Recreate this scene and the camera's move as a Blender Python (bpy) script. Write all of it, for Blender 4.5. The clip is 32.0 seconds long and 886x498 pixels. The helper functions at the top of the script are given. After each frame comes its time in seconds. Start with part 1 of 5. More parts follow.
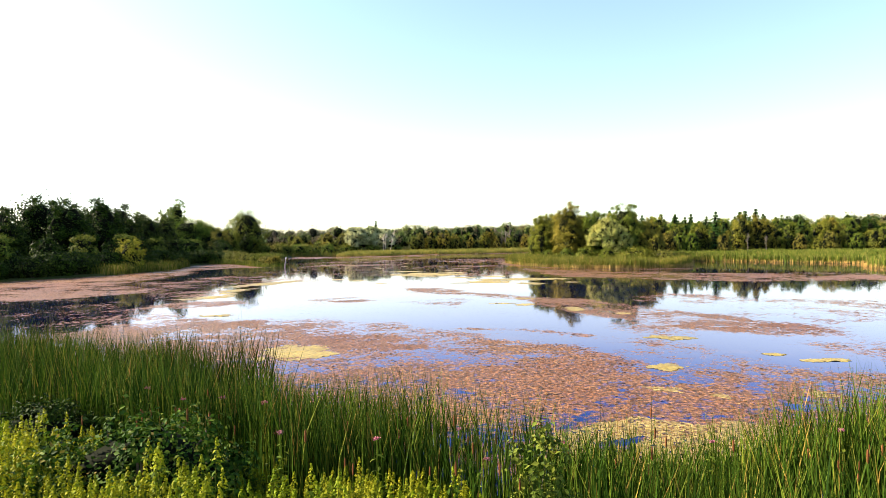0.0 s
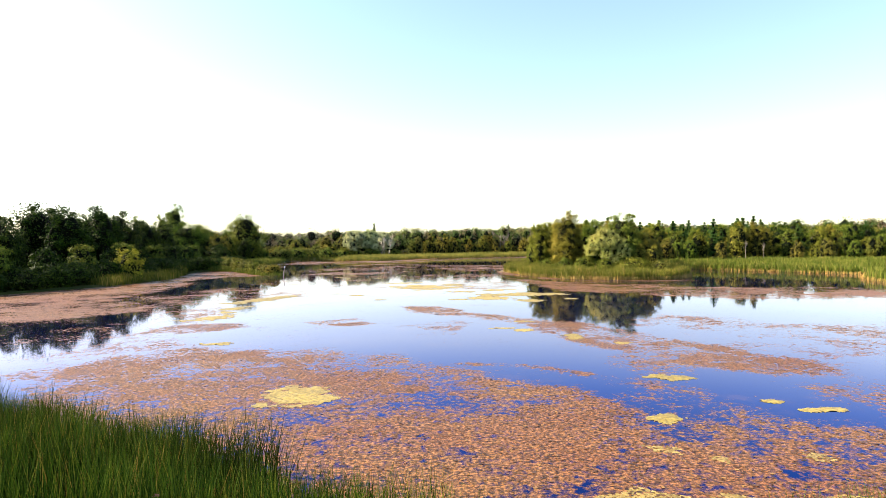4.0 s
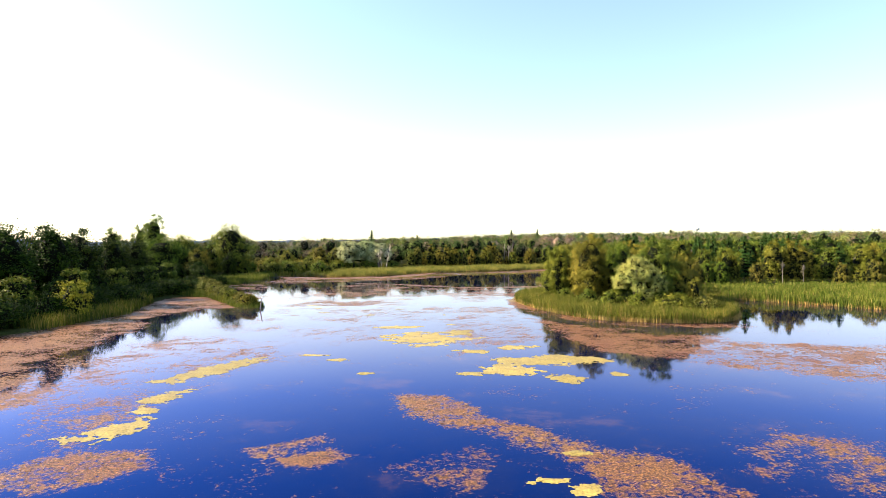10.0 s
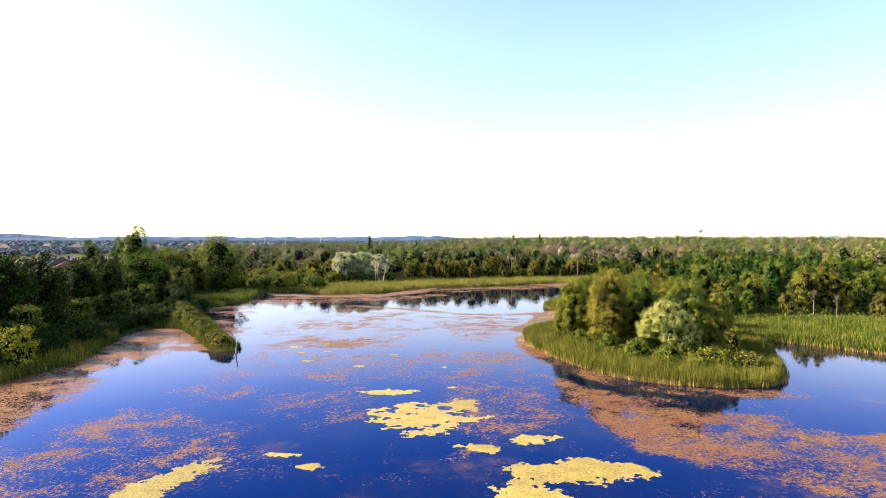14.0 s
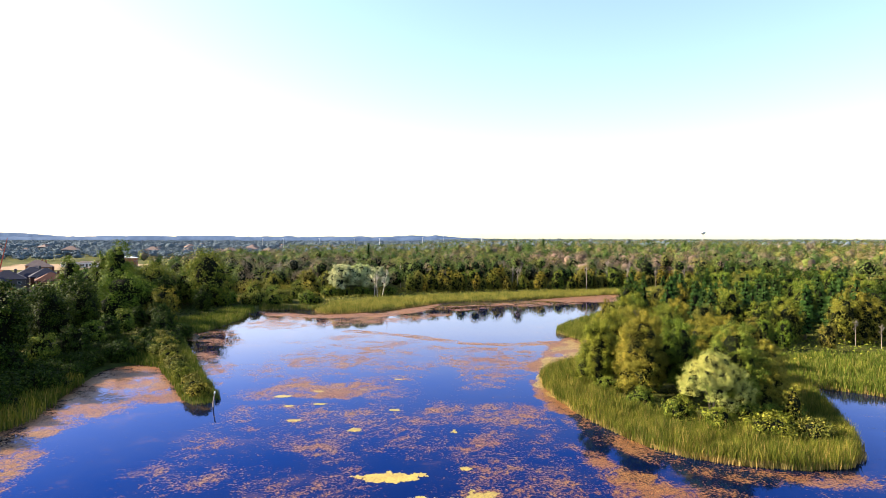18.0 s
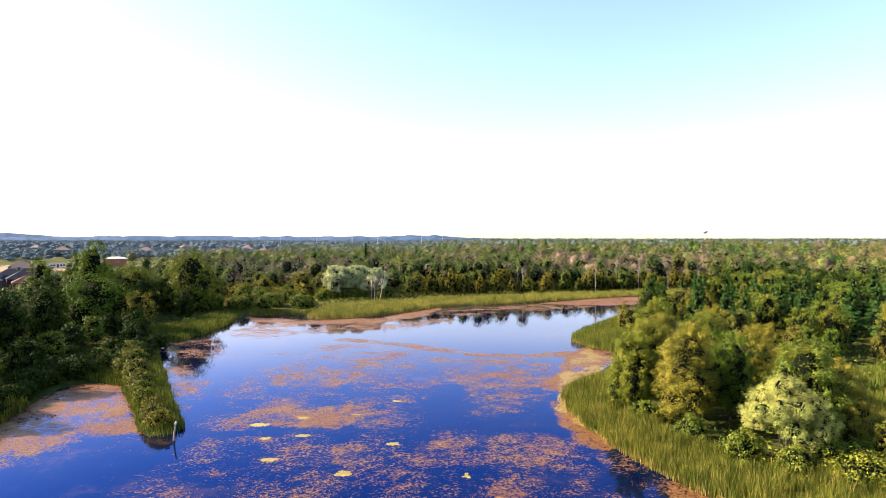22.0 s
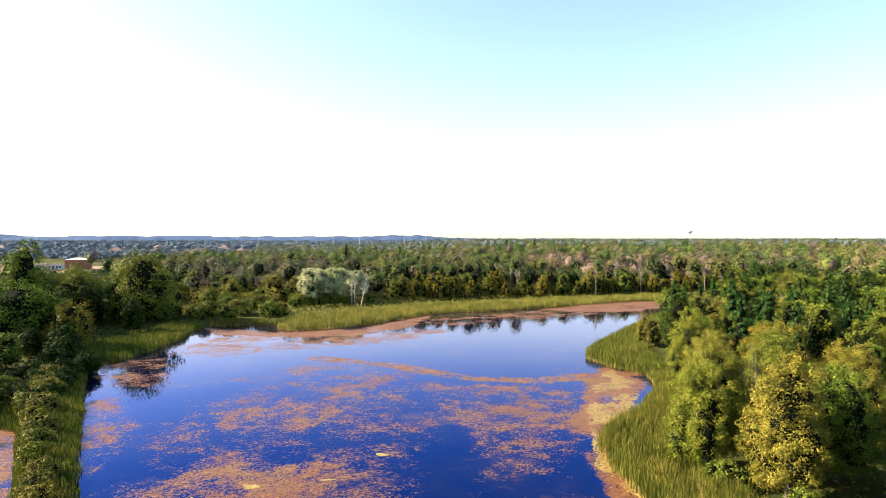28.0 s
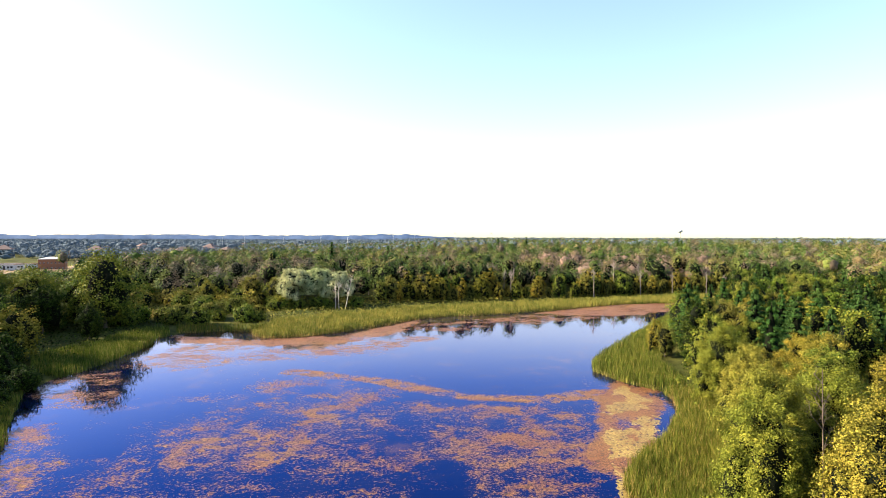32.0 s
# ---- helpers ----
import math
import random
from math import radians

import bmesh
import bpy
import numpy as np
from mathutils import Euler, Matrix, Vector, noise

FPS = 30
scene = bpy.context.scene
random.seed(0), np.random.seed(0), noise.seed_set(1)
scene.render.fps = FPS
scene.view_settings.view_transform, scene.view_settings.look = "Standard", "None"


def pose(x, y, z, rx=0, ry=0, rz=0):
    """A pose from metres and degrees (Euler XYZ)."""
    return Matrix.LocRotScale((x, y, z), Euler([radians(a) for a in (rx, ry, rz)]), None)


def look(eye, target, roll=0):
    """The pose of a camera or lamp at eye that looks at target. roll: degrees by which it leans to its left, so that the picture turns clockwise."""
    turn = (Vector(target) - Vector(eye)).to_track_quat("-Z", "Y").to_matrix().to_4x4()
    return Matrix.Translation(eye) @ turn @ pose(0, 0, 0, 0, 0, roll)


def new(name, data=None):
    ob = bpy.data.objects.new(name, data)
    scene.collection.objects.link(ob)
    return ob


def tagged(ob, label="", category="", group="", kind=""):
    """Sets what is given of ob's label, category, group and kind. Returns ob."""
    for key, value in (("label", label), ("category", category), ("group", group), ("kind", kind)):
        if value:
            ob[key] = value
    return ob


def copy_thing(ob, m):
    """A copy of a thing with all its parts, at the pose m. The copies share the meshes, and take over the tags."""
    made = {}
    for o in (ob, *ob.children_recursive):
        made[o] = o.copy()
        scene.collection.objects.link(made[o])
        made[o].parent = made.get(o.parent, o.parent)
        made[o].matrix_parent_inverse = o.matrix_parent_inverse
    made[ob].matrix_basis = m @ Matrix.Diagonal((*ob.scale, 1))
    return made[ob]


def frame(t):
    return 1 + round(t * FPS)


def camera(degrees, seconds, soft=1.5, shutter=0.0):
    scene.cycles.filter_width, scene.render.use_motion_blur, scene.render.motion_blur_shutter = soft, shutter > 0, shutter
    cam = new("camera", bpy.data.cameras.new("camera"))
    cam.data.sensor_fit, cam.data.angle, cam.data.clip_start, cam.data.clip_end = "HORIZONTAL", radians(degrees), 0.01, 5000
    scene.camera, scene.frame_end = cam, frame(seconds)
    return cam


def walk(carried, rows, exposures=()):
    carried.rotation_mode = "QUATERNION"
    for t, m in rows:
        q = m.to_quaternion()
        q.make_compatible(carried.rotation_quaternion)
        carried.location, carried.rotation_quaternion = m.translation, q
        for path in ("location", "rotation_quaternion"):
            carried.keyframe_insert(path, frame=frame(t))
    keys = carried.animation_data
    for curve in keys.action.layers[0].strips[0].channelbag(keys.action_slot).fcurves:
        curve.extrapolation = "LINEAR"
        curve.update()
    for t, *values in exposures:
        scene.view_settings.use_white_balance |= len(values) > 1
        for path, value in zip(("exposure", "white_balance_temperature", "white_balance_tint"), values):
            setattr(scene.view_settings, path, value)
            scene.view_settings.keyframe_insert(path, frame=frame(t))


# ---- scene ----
cam = camera(74.0, 32.0, soft=0.7)
EXPOSURES = [(0.0, 2.1), (32.0, 2.1)]
PATH = [
    (0, (-0.774, -1.337, 4.937), (-0.733, 0.662, 4.917), -0.7),
    (1, (-0.796, -1.328, 5.312), (-0.754, 0.671, 5.292), -0.6),
    (2, (-0.823, -1.303, 5.757), (-0.78, 0.696, 5.736), -0.7),
    (3, (-0.894, -1.433, 6.296), (-0.848, 0.566, 6.276), -0.6),
    (3.5, (-0.89, -1.478, 6.652), (-0.843, 0.522, 6.631), -0.6),
    (5.5, (-0.845, -0.877, 7.9), (-0.796, 1.122, 7.879), -0.6),
    (6, (-0.805, -0.092, 8.198), (-0.757, 1.908, 8.176), -0.5),
    (7, (-0.916, 2.664, 8.933), (-0.866, 4.663, 8.911), -0.5),
    (8, (-0.87, 6.966, 9.88), (-0.821, 8.965, 9.859), -0.4),
    (9, (-1.01, 11.506, 11.038), (-0.961, 13.505, 11.017), -0.4),
    (10, (-1.056, 16.483, 12.124), (-1.007, 18.483, 12.105), -0.4),
    (11, (-0.659, 20.636, 13.545), (-0.612, 22.636, 13.524), -0.4),
    (12, (-0.493, 23.783, 15.026), (-0.447, 25.782, 15.003), -0.3),
    (13, (-0.8, 26.445, 16.873), (-0.75, 28.444, 16.845), -0.1),
    (14, (-0.791, 29.657, 18.713), (-0.742, 31.656, 18.683), -0.0),
    (14.5, (-0.832, 31.357, 19.7), (-0.784, 33.356, 19.669), -0.0),
    (16.5, (-1.448, 37.534, 23.58), (-1.397, 39.533, 23.546), -0.0),
    (17, (-1.662, 39.192, 24.01), (-1.61, 41.191, 23.976), 0.0),
    (18, (-1.832, 42.582, 24.183), (-1.781, 44.581, 24.149), 0.1),
    (19, (-2.112, 46.277, 24.025), (-2.059, 48.276, 23.991), 0.1),
    (20, (-2.206, 49.853, 24.091), (-2.151, 51.852, 24.056), 0.1),
    (21, (-2.453, 53.513, 23.942), (-2.396, 55.512, 23.908), 0.1),
    (22, (-2.567, 56.959, 24.004), (-2.511, 58.958, 23.969), 0.0),
    (23, (-2.719, 60.665, 24.029), (-2.662, 62.664, 23.996), 0.0),
    (24, (-2.906, 64.377, 24.021), (-2.85, 66.376, 23.987), -0.1),
    (25, (-3.126, 68.401, 23.914), (-3.068, 70.4, 23.881), -0.1),
    (25.5, (-3.288, 70.363, 23.984), (-3.229, 72.362, 23.95), -0.2),
    (27.5, (-3.787, 77.397, 23.971), (-3.695, 79.394, 23.936), -0.1),
    (28, (-3.94, 78.586, 23.908), (-3.824, 80.582, 23.873), -0.0),
    (29, (-3.63, 81.339, 23.769), (-3.489, 83.333, 23.733), 0.0),
    (30, (-3.405, 84.375, 23.774), (-3.258, 86.37, 23.739), 0.1),
    (31, (-3.387, 87.816, 23.673), (-3.237, 89.811, 23.637), 0.1),
    (32, (-3.545, 91.169, 23.828), (-3.392, 93.163, 23.79), 0.1),
]
walk(cam, [(t, look(*p)) for t, *p in PATH], EXPOSURES)

# ---- sky and sun ----
SUN_AZ = radians(-80)
SUN_EL = radians(28)
world = bpy.data.worlds.new("sky")
scene.world = world
world.use_nodes = True
wn = world.node_tree
sky = wn.nodes.new("ShaderNodeTexSky")
sky.sky_type = "NISHITA"
sky.sun_disc = False
sky.sun_elevation = SUN_EL
sky.sun_rotation = SUN_AZ
sky.altitude = 250
sky.air_density = 1.0
sky.dust_density = 0.9
sky.ozone_density = 0.6
wn.links.new(sky.outputs[0], wn.nodes["Background"].inputs[0])
wn.nodes["Background"].inputs[1].default_value = 0.088
sun = new("sun", bpy.data.lights.new("sun", "SUN"))
sun.data.energy = 5.0
sun.data.angle = radians(0.5)
sun.data.color = (1.0, 0.86, 0.64)
to_sun = Vector((math.sin(SUN_AZ) * math.cos(SUN_EL), math.cos(SUN_AZ) * math.cos(SUN_EL), math.sin(SUN_EL)))
sun.matrix_world = look(to_sun * 50, (0, 0, 0))

# ---- materials ----


def shader(name):
    m = bpy.data.materials.new(name)
    m.use_nodes = True
    t = m.node_tree
    return m, t, t.nodes["Principled BSDF"]


def link(t, a, b):
    t.links.new(a, b)


def noise_node(t, scale, detail=4.0, rough=0.6):
    c = t.nodes.new("ShaderNodeTexCoord")
    n = t.nodes.new("ShaderNodeTexNoise")
    n.inputs["Scale"].default_value = scale
    n.inputs["Detail"].default_value = detail
    n.inputs["Roughness"].default_value = rough
    link(t, c.outputs["Object"], n.inputs["Vector"])
    return n.outputs["Fac"]


def ramp(t, fac, stops):
    r = t.nodes.new("ShaderNodeValToRGB")
    while len(r.color_ramp.elements) < len(stops):
        r.color_ramp.elements.new(0.5)
    for e, (p, c) in zip(r.color_ramp.elements, stops):
        e.position, e.color = p, (*c, 1)
    link(t, fac, r.inputs["Fac"])
    return r.outputs["Color"]


def mix(t, fac, a, b, how="MIX"):
    m = t.nodes.new("ShaderNodeMix")
    m.data_type, m.blend_type = "RGBA", how
    for sock, v in ((m.inputs[0], fac), (m.inputs[6], a), (m.inputs[7], b)):
        if hasattr(v, "is_linked"):
            link(t, v, sock)
        elif isinstance(v, tuple):
            sock.default_value = (*v, 1)
        else:
            sock.default_value = v
    return m.outputs[2]


def bump(t, b, fac, strength=0.3, distance=0.02):
    n = t.nodes.new("ShaderNodeBump")
    n.inputs["Strength"].default_value = strength
    n.inputs["Distance"].default_value = distance
    link(t, fac, n.inputs["Height"])
    link(t, n.outputs[0], b.inputs["Normal"])


def foliage(name, stops, patch=0.25, glow=0.1, rough=0.6, bough=0.8):
    """Leaves: each leaf its own tone, each plant its own tint, light passing through."""
    m, t, b = shader(name)
    g = t.nodes.new("ShaderNodeNewGeometry")
    o = t.nodes.new("ShaderNodeObjectInfo")
    col = ramp(t, g.outputs["Random Per Island"], stops)
    tint = ramp(t, o.outputs["Random"], [(0, (0.80, 0.95, 0.75)), (0.5, (1, 1, 1)), (1, (1.12, 1.0, 0.9))])
    col = mix(t, 1.0, col, tint, "MULTIPLY")
    big = ramp(t, noise_node(t, patch, 3), [(0.3, (0.72, 0.80, 0.72)), (0.7, (1.2, 1.12, 1.0))])
    col = mix(t, 1.0, col, big, "MULTIPLY")
    if bough:
        spray = ramp(t, noise_node(t, bough, 2), [(0.33, (0.58, 0.66, 0.62)), (0.5, (0.95, 0.96, 0.95)), (0.68, (1.22, 1.18, 1.12))])
        col = mix(t, 1.0, col, spray, "MULTIPLY")
    link(t, col, b.inputs["Base Color"])
    b.inputs["Roughness"].default_value = rough
    b.inputs["Specular IOR Level"].default_value = 0.04
    tr = t.nodes.new("ShaderNodeBsdfTranslucent")
    link(t, col, tr.inputs["Color"])
    mx = t.nodes.new("ShaderNodeMixShader")
    mx.inputs[0].default_value = glow
    link(t, b.outputs[0], mx.inputs[1])
    link(t, tr.outputs[0], mx.inputs[2])
    link(t, mx.outputs[0], t.nodes["Material Output"].inputs[0])
    return m


def plain(name, a, b_, scale=3.0, rough=0.8, relief=0.3, depth=0.02):
    """A rough surface that varies between two tones."""
    m, t, b = shader(name)
    n = noise_node(t, scale, 6)
    n2 = noise_node(t, scale * 9, 3)
    col = mix(t, n2, ramp(t, n, [(0.3, a), (0.7, b_)]), tuple(0.5 * (p + q) for p, q in zip(a, b_)))
    link(t, col, b.inputs["Base Color"])
    b.inputs["Roughness"].default_value = rough
    b.inputs["Specular IOR Level"].default_value = 0.08
    bump(t, b, n2, relief, depth)
    return m


M_BROAD = foliage("leaf_green", [(0, (0.036, 0.056, 0.009)), (0.5, (0.104, 0.138, 0.020)), (1, (0.205, 0.210, 0.034))])
# West bank shade put into a dark leaf green, reused for other dark plants.
M_DARK_SHADE = foliage("leaf_dark_green_shade", [(0, (0.005, 0.011, 0.002)), (0.6, (0.022, 0.042, 0.006)), (1, (0.066, 0.088, 0.014))])
M_GOLD = foliage("leaf_yellow_green", [(0, (0.060, 0.062, 0.010)), (0.5, (0.165, 0.152, 0.022)), (1, (0.292, 0.240, 0.044))], glow=0.08)
M_YELLOW = foliage("leaf_yellow", [(0, (0.16, 0.17, 0.015)), (0.5, (0.27, 0.25, 0.025)), (1, (0.42, 0.36, 0.04))])
M_WILLOW = foliage("leaf_pale_willow", [(0, (0.25, 0.235, 0.065)), (0.5, (0.39, 0.355, 0.115)), (1, (0.54, 0.47, 0.185))], glow=0.15, bough=0.7)
M_SILVER = foliage("leaf_silver_willow", [(0, (0.25, 0.26, 0.13)), (0.5, (0.46, 0.45, 0.26)), (1, (0.66, 0.61, 0.41))], glow=0.08, bough=0.4)
M_PINE = foliage("needle_green", [(0, (0.018, 0.046, 0.012)), (0.5, (0.040, 0.085, 0.022)), (1, (0.080, 0.135, 0.036))], glow=0.1)
M_AMBER = foliage("leaf_amber", [(0, (0.105, 0.098, 0.014)), (0.5, (0.190, 0.160, 0.024)), (1, (0.300, 0.220, 0.040))])
# Cattail green darkened: a copy with shade in its colour.
M_REED_SHADE = foliage("cattail_blade_shaded", [(0, (0.0173, 0.0317, 0.0033)), (0.6, (0.0374, 0.0530, 0.0067)), (0.92, (0.0691, 0.0749, 0.0108)), (1, (0.1267, 0.0979, 0.0270))], patch=0.12, bough=0.5)
M_OLIVE = foliage("leaf_olive", [(0, (0.046, 0.052, 0.011)), (0.5, (0.142, 0.138, 0.028)), (1, (0.250, 0.205, 0.050))])
M_GREY = foliage("twig_grey_brown", [(0, (0.0840, 0.0660, 0.0625)), (0.5, (0.1428, 0.1092, 0.1033)), (1, (0.2268, 0.1644, 0.1581))], glow=0.05)


def forest_material():
    """Crowns of mixed woods: each crown its own tone, each leaf spray a shade of it."""
    m = foliage("forest_leaf", [(0, (0.84, 0.88, 0.84)), (1, (1.16, 1.14, 1.1))], patch=0.02, glow=0.1, bough=0.35)
    t = m.node_tree
    b = t.nodes["Principled BSDF"]
    c = t.nodes.new("ShaderNodeTexCoord")
    flat = t.nodes.new("ShaderNodeVectorMath")
    flat.operation = "MULTIPLY"
    flat.inputs[1].default_value = (1, 1, 0.2)
    link(t, c.outputs["Object"], flat.inputs[0])
    v = t.nodes.new("ShaderNodeTexVoronoi")
    v.inputs["Scale"].default_value = 0.13
    link(t, flat.outputs[0], v.inputs["Vector"])
    sep = t.nodes.new("ShaderNodeSeparateColor")
    link(t, v.outputs["Color"], sep.inputs[0])
    tone = ramp(t, sep.outputs[0], [(0.0, (0.024, 0.051, 0.018)), (0.22, (0.053, 0.090, 0.026)), (0.45, (0.086, 0.120, 0.034)), (0.60, (0.122, 0.133, 0.040)), (0.72, (0.138, 0.123, 0.046)), (0.82, (0.132, 0.104, 0.075)), (0.90, (0.124, 0.099, 0.086)), (1.0, (0.144, 0.117, 0.102))])
    old = b.inputs["Base Color"].links[0].from_socket
    col = mix(t, 1.0, old, tone, "MULTIPLY")
    link(t, col, b.inputs["Base Color"])
    link(t, col, [n for n in t.nodes if n.bl_idname == "ShaderNodeBsdfTranslucent"][0].inputs["Color"])
    return m


M_FOREST = forest_material()
M_REED = foliage("cattail_blade", [(0, (0.042, 0.064, 0.009)), (0.5, (0.096, 0.114, 0.018)), (0.85, (0.165, 0.156, 0.032)), (1, (0.290, 0.205, 0.078))], patch=0.12, glow=0.15, bough=0.5)
M_REED_NEAR = foliage("cattail_blade_green", [(0, (0.008, 0.024, 0.003)), (0.45, (0.029, 0.066, 0.007)), (0.8, (0.066, 0.110, 0.013)), (0.95, (0.130, 0.150, 0.024)), (1, (0.280, 0.175, 0.054))], patch=0.4, glow=0.15, bough=1.4)
M_STRAW = foliage("dry_straw", [(0, (0.20, 0.14, 0.045)), (1, (0.40, 0.28, 0.11))], glow=0.15)
M_HEAD = plain("cattail_head", (0.10, 0.035, 0.015), (0.17, 0.06, 0.02), 30)
M_PINK = foliage("pink_flower", [(0, (0.40, 0.10, 0.20)), (1, (0.60, 0.22, 0.34))])
# Near-black colour of the crown cores: inner shade painted in.
M_CROWN_SHADE = plain("crown_inner_shade", (0.002, 0.003, 0.001), (0.006, 0.008, 0.003), 3, 1.0, 0.0)
M_BARK = plain("bark", (0.06, 0.045, 0.035), (0.14, 0.11, 0.085), 4, 0.9, 0.6, 0.04)
M_BIRCH = plain("pale_bark", (0.40, 0.34, 0.29), (0.60, 0.52, 0.45), 3, 0.8, 0.3)
M_DEAD = plain("dead_wood", (0.17, 0.135, 0.125), (0.31, 0.25, 0.23), 5, 0.9, 0.4)
M_ROOF = plain("roof_shingle_dark", (0.020, 0.020, 0.034), (0.036, 0.036, 0.056), 1.5)
M_ROOF_R = plain("roof_shingle_brown", (0.07, 0.03, 0.022), (0.11, 0.045, 0.032), 1.5)
M_ROOF_L = plain("roof_pale", (0.13, 0.09, 0.08), (0.22, 0.16, 0.145), 1.0)
M_WALL_B = plain("brick_wall", (0.06, 0.028, 0.022), (0.10, 0.045, 0.033), 2.5)
M_WALL_G = plain("grey_wall", (0.05, 0.045, 0.05), (0.08, 0.07, 0.075), 2.0)
M_WALL_O = plain("board_sheathing", (0.19, 0.085, 0.05), (0.27, 0.125, 0.075), 1.2)
M_WHITE = plain("white_metal", (0.36, 0.36, 0.37), (0.48, 0.48, 0.48), 2, 0.5, 0.1)
M_SAND = plain("bare_soil", (0.17, 0.115, 0.07), (0.26, 0.18, 0.115), 0.05, 0.95)
M_STEEL = plain("steel", (0.20, 0.17, 0.16), (0.34, 0.30, 0.28), 2, 0.6, 0.1)
M_RED = plain("red_steel", (0.32, 0.06, 0.04), (0.45, 0.10, 0.06), 2, 0.6, 0.1)
# Wooded hills with the blue of distance haze put into their colour.
M_HILL_HAZE = plain("far_woods", (0.03, 0.058, 0.12), (0.10, 0.145, 0.25), 0.02, 1.0, 0.0)

# Distant trees, blue-grey haze mixed into the base colour.
M_PLAIN_HAZE = plain("hazy_far_trees", (0.044, 0.068, 0.092), (0.125, 0.152, 0.180), 0.03, 1.0, 0.0)
M_TAN_REED = foliage("marsh_grass", [(0, (0.1294, 0.1259, 0.0303)), (0.5, (0.2300, 0.1889, 0.0484)), (1, (0.3594, 0.2404, 0.0908))], patch=0.12, glow=0.15, bough=0.5)
M_GLASS, _t, _b = shader("window_glass")
_b.inputs["Base Color"].default_value = (0.02, 0.025, 0.03, 1)
_b.inputs["Roughness"].default_value = 0.08


def ground_material():
    m, t, b = shader("marsh_ground")
    n1, n2, n3 = noise_node(t, 0.06, 5), noise_node(t, 0.9, 6), noise_node(t, 9, 4)
    grass = ramp(t, n1, [(0.35, (0.03, 0.042, 0.010)), (0.6, (0.07, 0.07, 0.018)), (0.75, (0.12, 0.095, 0.034))])
    fine = ramp(t, n2, [(0.3, (0.55, 0.55, 0.5)), (0.7, (1.25, 1.2, 1.1))])
    link(t, mix(t, 1.0, grass, fine, "MULTIPLY"), b.inputs["Base Color"])
    b.inputs["Roughness"].default_value = 0.95
    b.inputs["Specular IOR Level"].default_value = 0.05
    bump(t, b, n3, 0.8, 0.08)
    return m


def water_material():
    """Pond water: glossy and dark, sky tint painted into the gloss, with a matt film of floating weed where the plants
    lie close.
    """
    m, t, b = shader("pond_water")
    under = noise_node(t, 0.10, 9, 0.72)
    col = ramp(t, under, [(0.44, (0.0008, 0.004, 0.022)), (0.56, (0.004, 0.006, 0.018)), (0.66, (0.040, 0.022, 0.010)), (0.78, (0.070, 0.036, 0.014))])
    t.nodes.remove(b)
    deep = t.nodes.new("ShaderNodeBsdfDiffuse")
    link(t, col, deep.inputs["Color"])
    gloss = t.nodes.new("ShaderNodeBsdfGlossy")
    gloss.inputs["Roughness"].default_value = 0.035
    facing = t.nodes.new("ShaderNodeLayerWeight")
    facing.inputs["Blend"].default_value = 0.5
    # reflected sky's tint painted by view angle: deep blue to near white
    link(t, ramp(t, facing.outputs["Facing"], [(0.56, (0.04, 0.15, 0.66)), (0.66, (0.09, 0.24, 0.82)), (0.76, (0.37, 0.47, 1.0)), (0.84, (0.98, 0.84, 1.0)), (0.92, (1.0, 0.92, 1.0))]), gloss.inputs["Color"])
    fres = t.nodes.new("ShaderNodeFresnel")
    fres.inputs["IOR"].default_value = 1.85
    ripple = t.nodes.new("ShaderNodeBump")
    ripple.inputs["Strength"].default_value, ripple.inputs["Distance"].default_value = 0.03, 0.02
    link(t, noise_node(t, 1.6, 3), ripple.inputs["Height"])
    for node in (gloss, fres):
        link(t, ripple.outputs[0], node.inputs["Normal"])
    wet = t.nodes.new("ShaderNodeMixShader")
    link(t, fres.outputs[0], wet.inputs[0])
    link(t, deep.outputs[0], wet.inputs[1])
    link(t, gloss.outputs[0], wet.inputs[2])
    a = t.nodes.new("ShaderNodeAttribute")
    a.attribute_name = "weed"
    n = t.nodes.new("ShaderNodeMath")
    n.operation = "MULTIPLY_ADD"
    link(t, noise_node(t, 1.5, 9, 0.78), n.inputs[0])
    n.inputs[1].default_value, n.inputs[2].default_value = 1.5, -0.75
    fine = t.nodes.new("ShaderNodeMath")
    fine.operation = "MULTIPLY_ADD"
    link(t, noise_node(t, 3.2, 7, 0.72), fine.inputs[0])
    fine.inputs[1].default_value = 2.0
    link(t, n.outputs[0], fine.inputs[2])
    less = t.nodes.new("ShaderNodeMath")
    less.operation = "SUBTRACT"
    link(t, fine.outputs[0], less.inputs[0])
    less.inputs[1].default_value = 1.0
    s = t.nodes.new("ShaderNodeMath")
    link(t, less.outputs[0], s.inputs[0])
    link(t, a.outputs["Fac"], s.inputs[1])
    mask = t.nodes.new("ShaderNodeMapRange")
    mask.inputs["From Min"].default_value, mask.inputs["From Max"].default_value = -0.10, 0.20
    link(t, s.outputs[0], mask.inputs["Value"])
    p = t.nodes.new("ShaderNodeBsdfPrincipled")
    tone = ramp(t, noise_node(t, 7, 6, 0.75), [(0.36, (0.010, 0.005, 0.003)), (0.48, (0.085, 0.034, 0.011)), (0.64, (0.38, 0.165, 0.058))])
    big = ramp(t, noise_node(t, 0.11, 4), [(0.3, (0.85, 0.72, 0.75)), (0.5, (1, 1, 1)), (0.72, (1.1, 1.25, 1.0))])
    link(t, mix(t, 1.0, tone, big, "MULTIPLY"), p.inputs["Base Color"])
    p.inputs["Roughness"].default_value = 0.5
    p.inputs["Specular IOR Level"].default_value = 0.2
    bump(t, p, noise_node(t, 9, 5), 0.5, 0.03)
    x = t.nodes.new("ShaderNodeMixShader")
